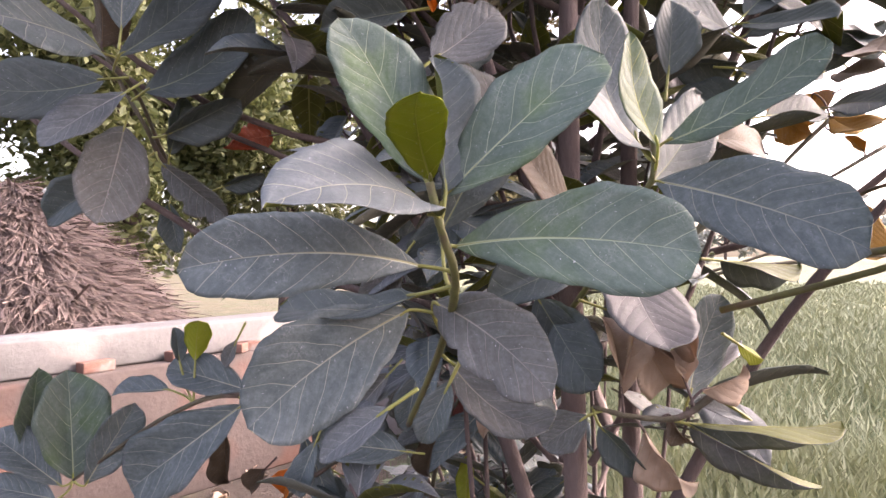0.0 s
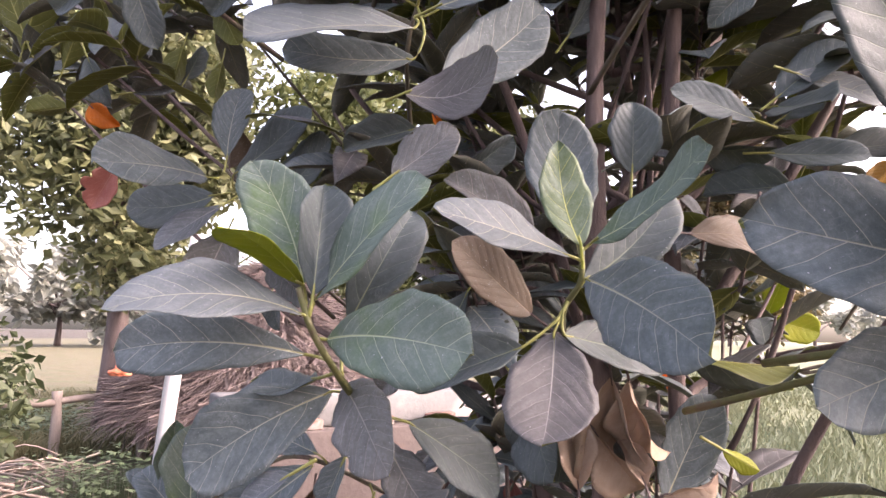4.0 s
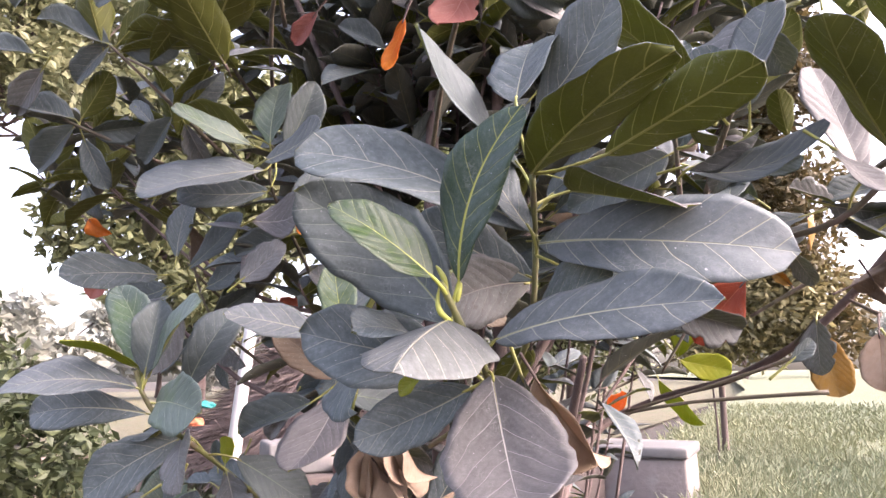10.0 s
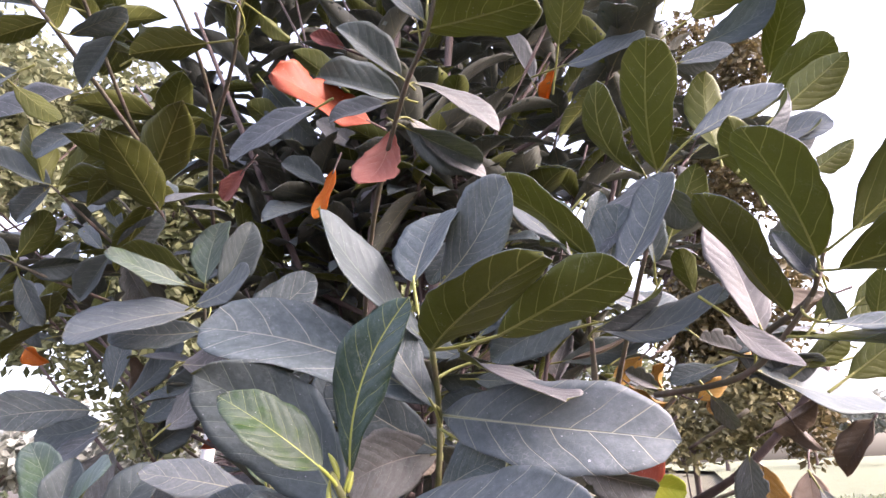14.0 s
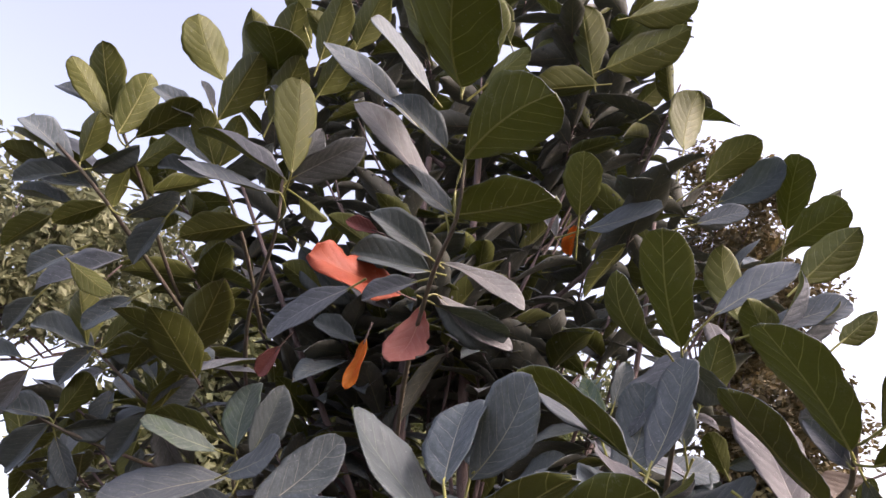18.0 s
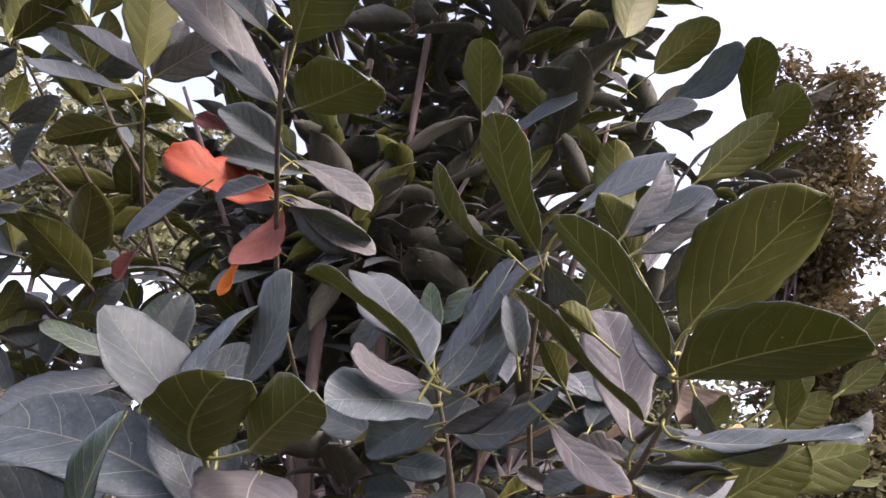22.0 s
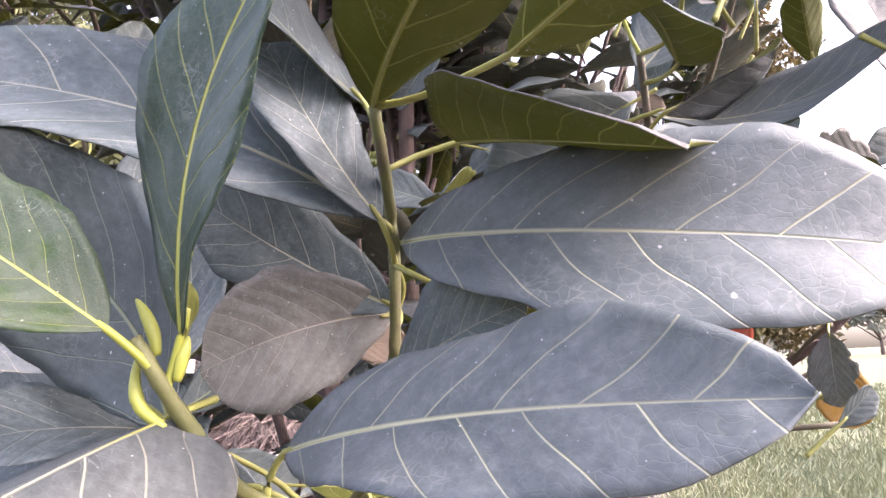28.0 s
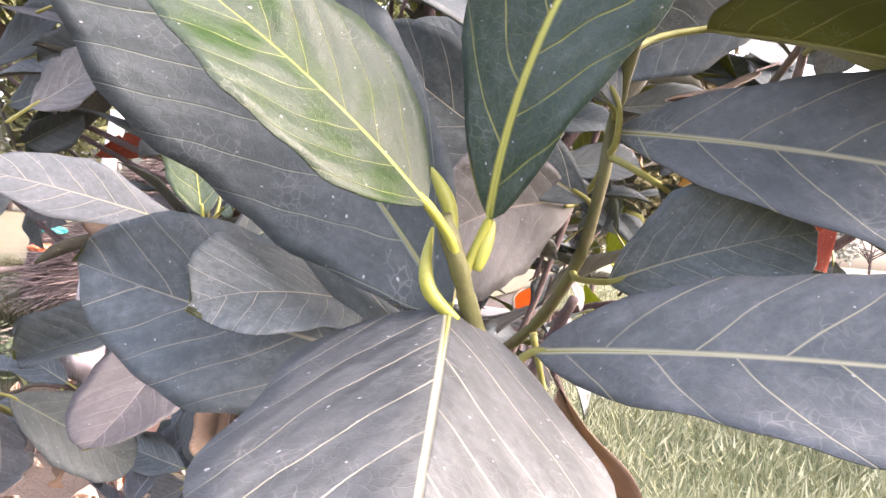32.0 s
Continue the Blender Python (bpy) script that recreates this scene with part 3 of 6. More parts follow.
leaf(0.373, 0.822, 1.332, 0.141, 32, 61, 71, 0.49, 'u', -0.090, -0.009)
leaf(0.068, 0.695, 1.716, 0.102, 21, 39, 71, 0.68, 'k', -0.029, -0.012)
stems()
leaf(0.320, 0.771, 1.477, 0.159, 83, -63, -179, 0.46, 'b')
leaf(0.298, 0.772, 1.417, 0.111, 33, -53, 135, 0.46, 'b')
leaf(0.339, 0.779, 1.474, 0.106, 49, -72, 169, 0.46, 'b')
leaf(0.406, 0.801, 1.499, 0.127, 22, -5, 161, 0.46, 'd')
leaf(0.084, 0.578, 1.399, 0.061, -176, -63, -80, 0.46, 'u')
leaf(0.437, 0.830, 1.395, 0.049, 26, -29, -114, 0.46, 'y')
leaf(0.032, 0.560, 1.380, 0.071, -164, -31, -43, 0.46, 'p')
leaf(0.138, 0.721, 1.349, 0.045, -170, -51, -52, 0.46, 'b')
stems()
leaf(-0.633, 1.087, 1.187, 0.153, -30, 79, 173, 0.50, 'g')
leaf(-0.651, 1.082, 1.174, 0.086, -150, 43, -51, 0.46, 'u')
leaf(-0.616, 1.093, 1.187, 0.111, 6, 60, 158, 0.46, 'u')
stems([
    [(0.070, 0.760, 1.984), (0.032, 0.805, 1.909), (-0.028, 0.989, 1.777), (-0.041, 1.131, 1.605)],
])
leaf(0.039, 0.744, 2.005, 0.153, -153, 27, 14, 0.46, 'v')
leaf(0.096, 0.773, 1.971, 0.146, 3, 62, 144, 0.46, 'd')
leaf(0.076, 0.748, 1.982, 0.161, 117, 69, -17, 0.53, 'g', 0.018, 0.026)
leaf(0.125, 0.684, 1.922, 0.161, -13, 8, 71, 0.44, 'a', -0.046, -0.007)
leaf(0.073, 0.740, 1.930, 0.226, -136, -15, -40, 0.64, 'a', 0.043, 0.009)
leaf(0.067, 0.757, 1.895, 0.180, -154, 2, -69, 0.42, 'u', -0.046, 0.015)
leaf(0.100, 0.777, 1.864, 0.229, 47, 42, 75, 0.44, 'u', -0.040, -0.033)
leaf(0.075, 0.709, 1.827, 0.132, -7, 11, 81, 0.65, 'l', -0.236, -0.072)
leaf(0.050, 0.734, 1.980, 0.159, -112, 15, -63, 0.35, 'g', -0.018, 0.013)
stems()
leaf(0.032, 0.843, 1.826, 0.117, -160, -14, -78, 0.46, 'd')
leaf(0.056, 0.848, 1.852, 0.026, 39, -59, 117, 0.46, 'o')
leaf(0.190, 0.936, 1.671, 0.163, -151, 34, -61, 0.46, 'k')
leaf(0.063, 0.957, 1.776, 0.109, 14, 38, 127, 0.46, 'd')
leaf(0.227, 1.003, 2.009, 0.111, 9, 54, 131, 0.46, 'd')
leaf(0.140, 1.038, 1.631, 0.115, -161, -18, -56, 0.46, 'n')
leaf(0.093, 0.912, 1.589, 0.136, -178, -63, -83, 0.46, 'd')
leaf(0.015, 0.896, 1.507, 0.101, -171, -54, -87, 0.46, 'k')
stems([
    [(-0.486, 1.033, 1.854), (-0.435, 1.066, 1.787), (-0.471, 1.302, 1.678), (-0.417, 1.580, 1.536)],
])
leaf(-0.692, 0.949, 1.858, 0.107, -174, -58, -114, 0.62, 'q')
leaf(-0.737, 0.909, 1.978, 0.068, 30, -40, 108, 0.70, 'o')
leaf(-0.549, 0.974, 2.033, 0.078, 5, 59, 154, 0.46, 'd')
leaf(-0.452, 1.021, 1.997, 0.076, -168, -46, -104, 0.46, 'd')
leaf(-0.734, 0.892, 2.074, 0.108, 44, -65, 120, 0.46, 'd')
leaf(-0.656, 0.937, 2.004, 0.114, 21, 8, 132, 0.20, 'p')
stems()
leaf(-0.977, 0.920, 2.135, 0.188, -8, 71, -39, 0.46, 'v')
leaf(-0.963, 0.923, 2.149, 0.180, -134, 67, 77, 0.46, 'v')
leaf(-0.766, 1.008, 2.122, 0.147, -135, 66, 72, 0.46, 'v')
leaf(-0.895, 0.960, 2.097, 0.144, -2, 67, -47, 0.46, 'v')
leaf(-0.713, 0.996, 2.302, 0.131, -177, -62, -121, 0.46, 'u')
leaf(-0.747, 0.972, 2.358, 0.134, -162, -21, -79, 0.46, 'p')
leaf(-0.650, 1.028, 2.268, 0.103, -147, 48, -77, 0.46, 'u')
leaf(-0.910, 0.945, 2.147, 0.107, -165, -34, -57, 0.46, 'p')
leaf(-0.881, 0.981, 2.015, 0.106, -159, -7, 39, 0.46, 'v')
leaf(-0.641, 1.053, 2.154, 0.114, 173, -71, 19, 0.46, 'v')
leaf(-0.562, 1.091, 2.121, 0.089, 165, -74, 14, 0.46, 'v')
leaf(-0.570, 1.061, 2.263, 0.126, 42, -63, -96, 0.46, 'v')
leaf(-0.594, 1.041, 2.319, 0.097, -140, 60, -79, 0.46, 'd')
leaf(-0.457, 1.082, 2.394, 0.110, -162, -24, -78, 0.46, 'p')
leaf(-0.405, 1.108, 2.367, 0.124, 8, 55, 150, 0.46, 'd')
stems([
    [(0.694, 0.493, 1.750), (0.680, 0.530, 1.700), (0.674, 0.541, 1.655), (0.662, 0.555, 1.610), (0.625, 0.600, 1.560), (0.542, 0.660, 1.500), (0.398, 0.782, 1.441)],
    [(0.637, 0.396, 1.631), (0.642, 0.405, 1.613), (0.645, 0.420, 1.592), (0.652, 0.445, 1.562), (0.600, 0.560, 1.530), (0.475, 0.706, 1.499)],
], True)
leaf(0.703, 0.529, 1.659, 0.054, 38, -27, 119, 0.46, 'd')
leaf(0.775, 0.705, 1.627, 0.109, 35, -19, 128, 0.46, 'k')
leaf(0.857, 0.869, 1.668, 0.117, 174, -45, -91, 0.60, 'r')
leaf(0.635, 0.386, 1.634, 0.115, -143, 35, -59, 0.52, 'f', 0.084, 0.022)
leaf(0.650, 0.408, 1.631, 0.169, -15, 61, 95, 0.39, 'e', 0.048, 0.089)
leaf(0.637, 0.414, 1.596, 0.202, -157, 41, -92, 0.50, 'd', -0.203, -0.061)
leaf(0.661, 0.458, 1.579, 0.219, -12, 5, 55, 0.31, 'a', 0.067, -0.006)
leaf(0.652, 0.469, 1.547, 0.180, -58, -33, 11, 0.61, 'l', -0.123, -0.009)
leaf(0.616, 0.491, 1.557, 0.187, -159, 12, -85, 0.45, 'u', 0.047, 0.015)
leaf(0.614, 0.501, 1.534, 0.143, -166, -23, -80, 0.44, 'u', -0.128, -0.009)
leaf(0.564, 0.485, 1.585, 0.104, -98, 5, -35, 0.60, 'u', 0.063, 0.016)
leaf(0.611, 0.525, 1.521, 0.096, -73, -84, 18, 0.59, 'd', -0.039, -0.040)
leaf(0.677, 0.522, 1.697, 0.264, -146, 19, -57, 0.39, 'u', 0.039, -0.065)
leaf(0.676, 0.546, 1.687, 0.256, -7, -9, 68, 0.35, 'z', 0.175, -0.073)
leaf(0.693, 0.493, 1.750, 0.202, -33, 14, -6, 0.41, 'v', -0.053, -0.088)
leaf(0.772, 0.484, 1.753, 0.163, -23, 12, -43, 0.35, 'v', -0.021, -0.007)
leaf(0.672, 0.519, 1.766, 0.187, -120, 45, -53, 0.52, 'd', -0.056, -0.027)
leaf(0.686, 0.533, 1.832, 0.146, -21, 41, 99, 0.56, 'a', -0.044, -0.041)
leaf(0.694, 0.456, 1.815, 0.153, 99, 49, -15, 0.55, 'u', 0.030, -0.001)
leaf(0.659, 0.567, 1.649, 0.124, -114, -15, -90, 0.61, 'c', -0.075, -0.050)
leaf(0.668, 0.554, 1.649, 0.163, -168, 32, -77, 0.42, 'u', -0.009, 0.023)
leaf(0.682, 0.516, 1.693, 0.125, -143, 60, -69, 0.42, 'u', -0.012, 0.021)
leaf(0.719, 0.543, 1.740, 0.174, -38, -20, -11, 0.59, 'l', -0.003, -0.059)
leaf(0.684, 0.520, 1.608, 0.094, -16, 20, 79, 0.68, 'u', 0.038, 0.019)
stems()
leaf(0.634, 0.423, 1.600, 0.189, -73, -8, -8, 0.58, 'w')
stems()
leaf(0.660, 0.561, 1.544, 0.134, 44, -58, 137, 0.46, 'b')
leaf(0.655, 0.533, 1.549, 0.075, 54, -69, 159, 0.46, 'k')
leaf(0.900, 0.783, 1.554, 0.043, 20, 39, 95, 0.46, 'd')
stems([
    [(0.909, 0.829, 2.037), (0.889, 0.842, 1.968), (0.844, 0.895, 1.883), (0.760, 1.044, 1.748)],
])
leaf(0.913, 0.832, 2.037, 0.165, -147, -48, -31, 0.46, 'p')
leaf(0.910, 0.835, 2.023, 0.081, 55, -56, 165, 0.70, 'p')
leaf(0.895, 0.966, 1.980, 0.131, -4, 62, -90, 0.46, 'v')
leaf(0.830, 0.884, 1.968, 0.098, 177, -61, -74, 0.46, 'u')
leaf(0.764, 0.876, 2.032, 0.074, -168, -45, -90, 0.46, 'g')
leaf(0.772, 0.896, 1.986, 0.081, -5, 62, 138, 0.46, 'u')
leaf(0.910, 0.805, 2.033, 0.200, -78, 37, -32, 0.40, 'v', -0.065, -0.020)
leaf(0.898, 0.759, 2.011, 0.160, -100, 30, -29, 0.39, 'v', -0.162, -0.055)
leaf(0.995, 0.916, 2.093, 0.138, -82, 86, 18, 0.45, 'v', 0.089, -0.032)
leaf(0.964, 0.815, 2.076, 0.150, 15, 26, 57, 0.46, 'a', 0.016, -0.008)
leaf(1.014, 0.815, 2.037, 0.128, 0, 7, 62, 0.46, 'a', 0.010, 0.004)
leaf(0.802, 0.743, 1.807, 0.175, -10, 5, 47, 0.42, 'a', -0.159, -0.036)
stems([
    [(1.088, 0.803, 1.854), (1.057, 0.803, 1.804), (0.974, 0.855, 1.735), (0.846, 0.912, 1.724)],
])
leaf(1.076, 0.801, 1.839, 0.077, -130, 50, -121, 0.40, 'p')
leaf(1.087, 0.811, 1.829, 0.054, 63, -62, -175, 0.46, 'p')
leaf(1.048, 0.809, 1.770, 0.128, -13, -2, -179, 0.46, 'u')
leaf(1.089, 0.849, 1.719, 0.110, 19, 32, -114, 0.46, 'v')
leaf(1.124, 1.005, 2.060, 0.083, 18, 34, -101, 0.46, 'v')
leaf(1.092, 0.956, 2.152, 0.141, 16, 38, -91, 0.46, 'v')
leaf(1.127, 0.959, 1.828, 0.074, 17, 36, -112, 0.46, 'v')
limb("branch", [(0.38, 1.25, 1.15), (0.37, 1.55, 1.31), (0.40, 1.74, 1.405), (0.57, 1.75, 1.48), (0.748, 1.60, 1.525), (0.892, 1.45, 1.592), (1.002, 1.40, 1.682), (1.10, 1.33, 1.79)], 0.013, 0.007, BARK)
stems([
    [(0.400, 1.740, 1.405), (0.350, 1.880, 1.470), (0.420, 1.970, 1.517), (0.572, 1.940, 1.585)],
])
leaf(0.387, 2.083, 1.478, 0.193, 128, -30, -80, 0.56, 'o', -0.016, -0.002)
leaf(0.586, 1.931, 1.579, 0.169, 40, -11, 110, 0.52, 'y', 0.009, -0.004)
leaf(0.530, 1.883, 1.524, 0.197, 50, -44, -179, 0.49, 'y', 0.020, -0.001)
leaf(0.580, 1.930, 1.590, 0.140, -30, 65, 110, 0.46, 'y')
stems([
    [(0.892, 1.450, 1.592), (0.930, 1.380, 1.630), (0.948, 1.300, 1.645)],
    [(1.002, 1.400, 1.682), (1.040, 1.280, 1.640)],
])
leaf(0.952, 1.425, 1.616, 0.129, -62, -77, 30, 0.60, 'm', -0.001, -0.017)
leaf(0.941, 1.249, 1.635, 0.102, -98, -78, 14, 0.62, 'k', 0.03, 0.0)
leaf(1.032, 1.233, 1.605, 0.1, -109, -80, -10, 0.66, 'b', 0.03, 0.0)
leaf(1.040, 1.143, 1.582, 0.15, -40, -62, 20, 0.36, 'k', 0.04, 0.0)
leaf(1.135, 1.137, 1.681, 0.097, -172, -51, -64, 0.46, 'n')
leaf(0.846, 0.958, 1.738, 0.060, -142, 28, -90, 0.46, 'k')
leaf(0.915, 1.000, 1.726, 0.070, 49, -50, 158, 0.46, 'k')
leaf(0.991, 1.061, 1.671, 0.080, 22, 23, -114, 0.46, 'n')
leaf(1.018, 1.071, 1.687, 0.058, 50, -51, -67, 0.46, 'n')
stems([
    [(0.802, 0.729, 1.853), (0.798, 0.759, 1.789), (0.789, 0.787, 1.723)],
])
leaf(0.891, 0.776, 1.885, 0.078, -73, 66, -148, 0.46, 'u')
leaf(0.815, 0.713, 1.793, 0.109, 24, 26, 162, 0.46, 'p')
leaf(0.870, 0.858, 1.860, 0.076, 177, -56, -92, 0.46, 'k')
leaf(0.774, 0.846, 1.860, 0.169, -156, -26, -83, 0.46, 'd')
leaf(0.968, 0.894, 1.767, 0.142, 40, -9, 146, 0.46, 'p')
leaf(0.931, 0.824, 1.849, 0.069, -104, 57, 20, 0.46, 'v')
leaf(0.788, 0.740, 1.906, 0.095, 145, 79, -44, 0.39, 'h', -0.002, 0.002)
leaf(0.799, 0.745, 1.847, 0.155, 35, 65, 61, 0.50, 'u', -0.149, -0.056)
leaf(0.870, 0.632, 1.837, 0.172, 51, 59, 8, 0.45, 'a', -0.055, -0.007)
leaf(0.848, 0.651, 1.854, 0.238, 158, 45, -3, 0.45, 'a', -0.033, -0.017)
leaf(0.863, 0.634, 1.831, 0.098, -105, 12, -60, 0.47, 'l', -0.150, 0.028)
leaf(0.833, 0.683, 1.817, 0.160, -94, -6, -48, 0.49, 'u', 0.030, -0.004)
leaf(0.843, 0.659, 1.856, 0.175, -131, 36, -8, 0.49, 'v', 0.034, 0.003)
stems([
    [(0.715, 0.506, 2.265), (0.682, 0.534, 2.189), (0.592, 0.615, 2.151), (0.448, 0.762, 2.044), (0.262, 1.010, 1.912)],
])
leaf(0.680, 0.529, 2.195, 0.109, -127, 35, -84, 0.46, 'u')
leaf(0.708, 0.412, 2.410, 0.097, -93, 57, 0, 0.46, 'v')
leaf(0.695, 0.487, 2.277, 0.112, -120, 43, -92, 0.46, 'u')
leaf(0.763, 0.478, 2.356, 0.088, 10, 33, -86, 0.46, 'v')
leaf(0.477, 0.711, 2.194, 0.188, -111, 7, -79, 0.47, 'r', -0.012, 0.011)
leaf(0.543, 0.669, 2.142, 0.126, -110, -60, -47, 0.53, 'q', -0.182, 0.045)
leaf(0.402, 0.711, 2.128, 0.096, -167, -68, -88, 0.28, 'o', -0.052, -0.001)
leaf(0.704, 0.528, 2.285, 0.205, -30, -10, -43, 0.53, 'v', 0.039, -0.057)
leaf(0.716, 0.504, 2.402, 0.240, -63, -5, -32, 0.58, 'v', -0.070, -0.016)
leaf(0.721, 0.515, 2.424, 0.156, -11, 65, -62, 0.49, 'v', 0.014, 0.005)
leaf(0.612, 0.562, 2.403, 0.228, -129, 40, -75, 0.30, 'u', 0.005, -0.014)
leaf(0.632, 0.559, 2.472, 0.158, -100, 22, -79, 0.49, 'u', 0.019, 0.002)
leaf(0.652, 0.556, 2.225, 0.206, -105, 33, -77, 0.43, 'c', 0.015, -0.003)
leaf(0.640, 0.602, 2.248, 0.205, -16, -18, -15, 0.50, 'v', -0.030, -0.012)
leaf(0.577, 0.658, 2.147, 0.154, 51, -30, 78, 0.35, 'c', -0.041, -0.010)
leaf(0.602, 0.633, 2.187, 0.155, 23, -36, 49, 0.38, 'c', 0.064, 0.010)
leaf(0.471, 0.569, 2.150, 0.158, -171, -21, -78, 0.37, 'p', 0.044, -0.011)
stems()
leaf(0.524, 0.566, 2.234, 0.056, -139, 19, -97, 0.46, 's')
leaf(0.560, 0.631, 2.164, 0.097, -156, -12, -69, 0.46, 'p')
leaf(0.571, 0.657, 2.132, 0.138, 44, -24, 144, 0.46, 'd')
leaf(0.585, 0.625, 2.198, 0.121, -127, 35, -91, 0.46, 'd')
leaf(0.533, 0.715, 2.226, 0.146, -142, 13, -85, 0.46, 'd')
leaf(0.523, 0.956, 2.049, 0.111, -179, -43, -100, 0.46, 'u')
leaf(0.346, 0.559, 2.076, 0.060, -178, -42, -116, 0.46, 's')
stems([
    [(0.005, 0.386, 2.582), (0.015, 0.450, 2.489), (-0.136, 0.734, 2.333), (-0.297, 1.104, 2.251)],
])
leaf(-0.006, 0.380, 2.581, 0.118, -132, 29, -65, 0.46, 'u')
leaf(0.017, 0.407, 2.559, 0.141, 21, 18, -71, 0.46, 'v')
leaf(-0.041, 0.429, 2.469, 0.202, -132, 29, -38, 0.46, 'p')
leaf(-0.057, 0.431, 2.451, 0.143, -141, 15, -85, 0.46, 'd')
leaf(0.015, 0.450, 2.489, 0.125, 15, 27, -68, 0.46, 'v')
leaf(0.005, 0.444, 2.489, 0.088, 166, -53, -18, 0.46, 'v')
leaf(-0.106, 0.420, 2.422, 0.118, -143, 12, -54, 0.46, 'v')
leaf(-0.152, 0.404, 2.403, 0.109, -164, -26, 9, 0.46, 'v')
leaf(-0.126, 0.369, 2.485, 0.104, -135, 25, 40, 0.46, 'v')
leaf(-0.220, 0.622, 2.433, 0.229, -158, -16, -68, 0.46, 'p')
leaf(-0.032, 0.410, 2.595, 0.161, -65, 52, -1, 0.47, 'v', -0.029, -0.002)
leaf(-0.007, 0.389, 2.564, 0.143, -95, 44, 75, 0.36, 'v', -0.004, 0.004)
leaf(0.026, 0.392, 2.525, 0.150, 8, 71, -37, 0.47, 'v', 0.004, 0.013)
leaf(0.104, 0.382, 2.476, 0.144, 9, 16, -7, 0.44, 'v', -0.008, -0.002)
stems([
    [(0.361, 0.507, 2.363), (0.324, 0.540, 2.274), (0.127, 0.689, 2.203), (-0.105, 0.948, 2.099)],
])
leaf(0.365, 0.509, 2.363, 0.173, -132, 29, -46, 0.46, 'p')
leaf(0.369, 0.513, 2.361, 0.110, -1, 45, 177, 0.46, 'p')
leaf(0.374, 0.514, 2.364, 0.148, 17, 24, 163, 0.46, 'p')
leaf(0.309, 0.483, 2.575, 0.156, -75, 61, 15, 0.46, 'v')
leaf(0.331, 0.491, 2.584, 0.162, -30, 58, -22, 0.46, 'v')
leaf(0.406, 0.481, 2.671, 0.104, -91, 58, 16, 0.46, 'v')
leaf(0.446, 0.480, 2.577, 0.132, -20, 55, -36, 0.46, 'v')
leaf(0.260, 0.417, 2.502, 0.056, -96, 56, -83, 0.46, 'p')
leaf(0.378, 0.534, 2.335, 0.065, 53, -36, -92, 0.46, 'v')
leaf(0.295, 0.511, 2.294, 0.123, -153, -6, 28, 0.46, 'v')
leaf(0.151, 0.512, 2.700, 0.160, -100, 58, 71, 0.60, 'v', 0.045, -0.031)
leaf(0.296, 0.536, 2.609, 0.201, -54, -7, -13, 0.57, 'v', 0.058, 0.018)
leaf(0.407, 0.479, 2.339, 0.177, -48, 75, 33, 0.48, 'v', -0.030, -0.005)
leaf(0.396, 0.472, 2.300, 0.174, -141, 18, -44, 0.45, 'a', -0.052, 0.004)
stems()
leaf(0.593, 1.285, 2.559, 0.200, -110, 50, -85, 0.46, 'p')
leaf(0.632, 1.307, 2.561, 0.210, 21, 17, 177, 0.46, 'p')
leaf(0.648, 1.298, 2.590, 0.086, 155, -57, -121, 0.40, 'o')
leaf(0.672, 1.317, 2.582, 0.059, 62, -45, 161, 0.46, 'o')
leaf(0.919, 1.451, 2.600, 0.133, 30, 1, 168, 0.46, 'p')
leaf(0.874, 1.385, 2.664, 0.079, -126, 37, -81, 0.46, 'p')
leaf(1.203, 1.599, 2.631, 0.102, 20, 18, 172, 0.46, 'k')
leaf(0.849, 1.008, 2.803, 0.220, 19, 21, -71, 0.46, 'v')
leaf(0.819, 1.004, 2.781, 0.181, -76, 61, -14, 0.46, 'v')
leaf(0.827, 1.016, 2.769, 0.174, -151, -3, 19, 0.46, 'v')
leaf(0.928, 0.989, 2.909, 0.165, 25, 10, -75, 0.46, 'v')
leaf(0.911, 1.104, 2.708, 0.081, 14, 28, -177, 0.46, 'p')
leaf(0.555, 1.311, 2.479, 0.167, 29, 2, 175, 0.46, 'p')
leaf(0.857, 1.255, 2.858, 0.128, 7, 36, -71, 0.46, 'v')
leaf(0.663, 1.060, 2.989, 0.109, 15, 27, -62, 0.46, 'v')
leaf(0.620, 1.017, 3.018, 0.129, -94, 57, 5, 0.46, 'v')
leaf(0.762, 0.904, 2.366, 0.128, -58, 43, -23, 0.58, 'v', -0.016, 0.003)
leaf(1.121, 1.397, 2.473, 0.195, -67, 30, -52, 0.45, 'v', -0.038, -0.009)
leaf(1.107, 1.342, 2.407, 0.169, -38, 5, -57, 0.52, 'v', 0.028, 0.011)
leaf(0.987, 1.206, 2.550, 0.152, 2, 25, -45, 0.56, 'v', 0.061, -0.017)
leaf(0.996, 1.307, 2.543, 0.173, -21, 3, 82, 0.61, 'd', -0.072, 0.002)
leaf(0.837, 1.088, 2.872, 0.213, -4, 11, -62, 0.56, 'v', 0.024, 0.010)
leaf(0.963, 1.120, 2.591, 0.186, 30, 68, -62, 0.56, 'v', 0.057, -0.013)
leaf(0.735, 1.048, 2.420, 0.190, -21, -11, 57, 0.45, 'a', -0.027, -0.004)
leaf(0.945, 1.210, 2.450, 0.115, 13, 7, 78, 0.48, 'a', 0.007, 0.002)
bud([(0.638, 0.407, 1.624), (0.636, 0.406, 1.634), (0.632, 0.405, 1.642), (0.628, 0.404, 1.648)])
bud([(0.642, 0.408, 1.595), (0.633, 0.404, 1.603), (0.630, 0.403, 1.613), (0.631, 0.404, 1.627)])
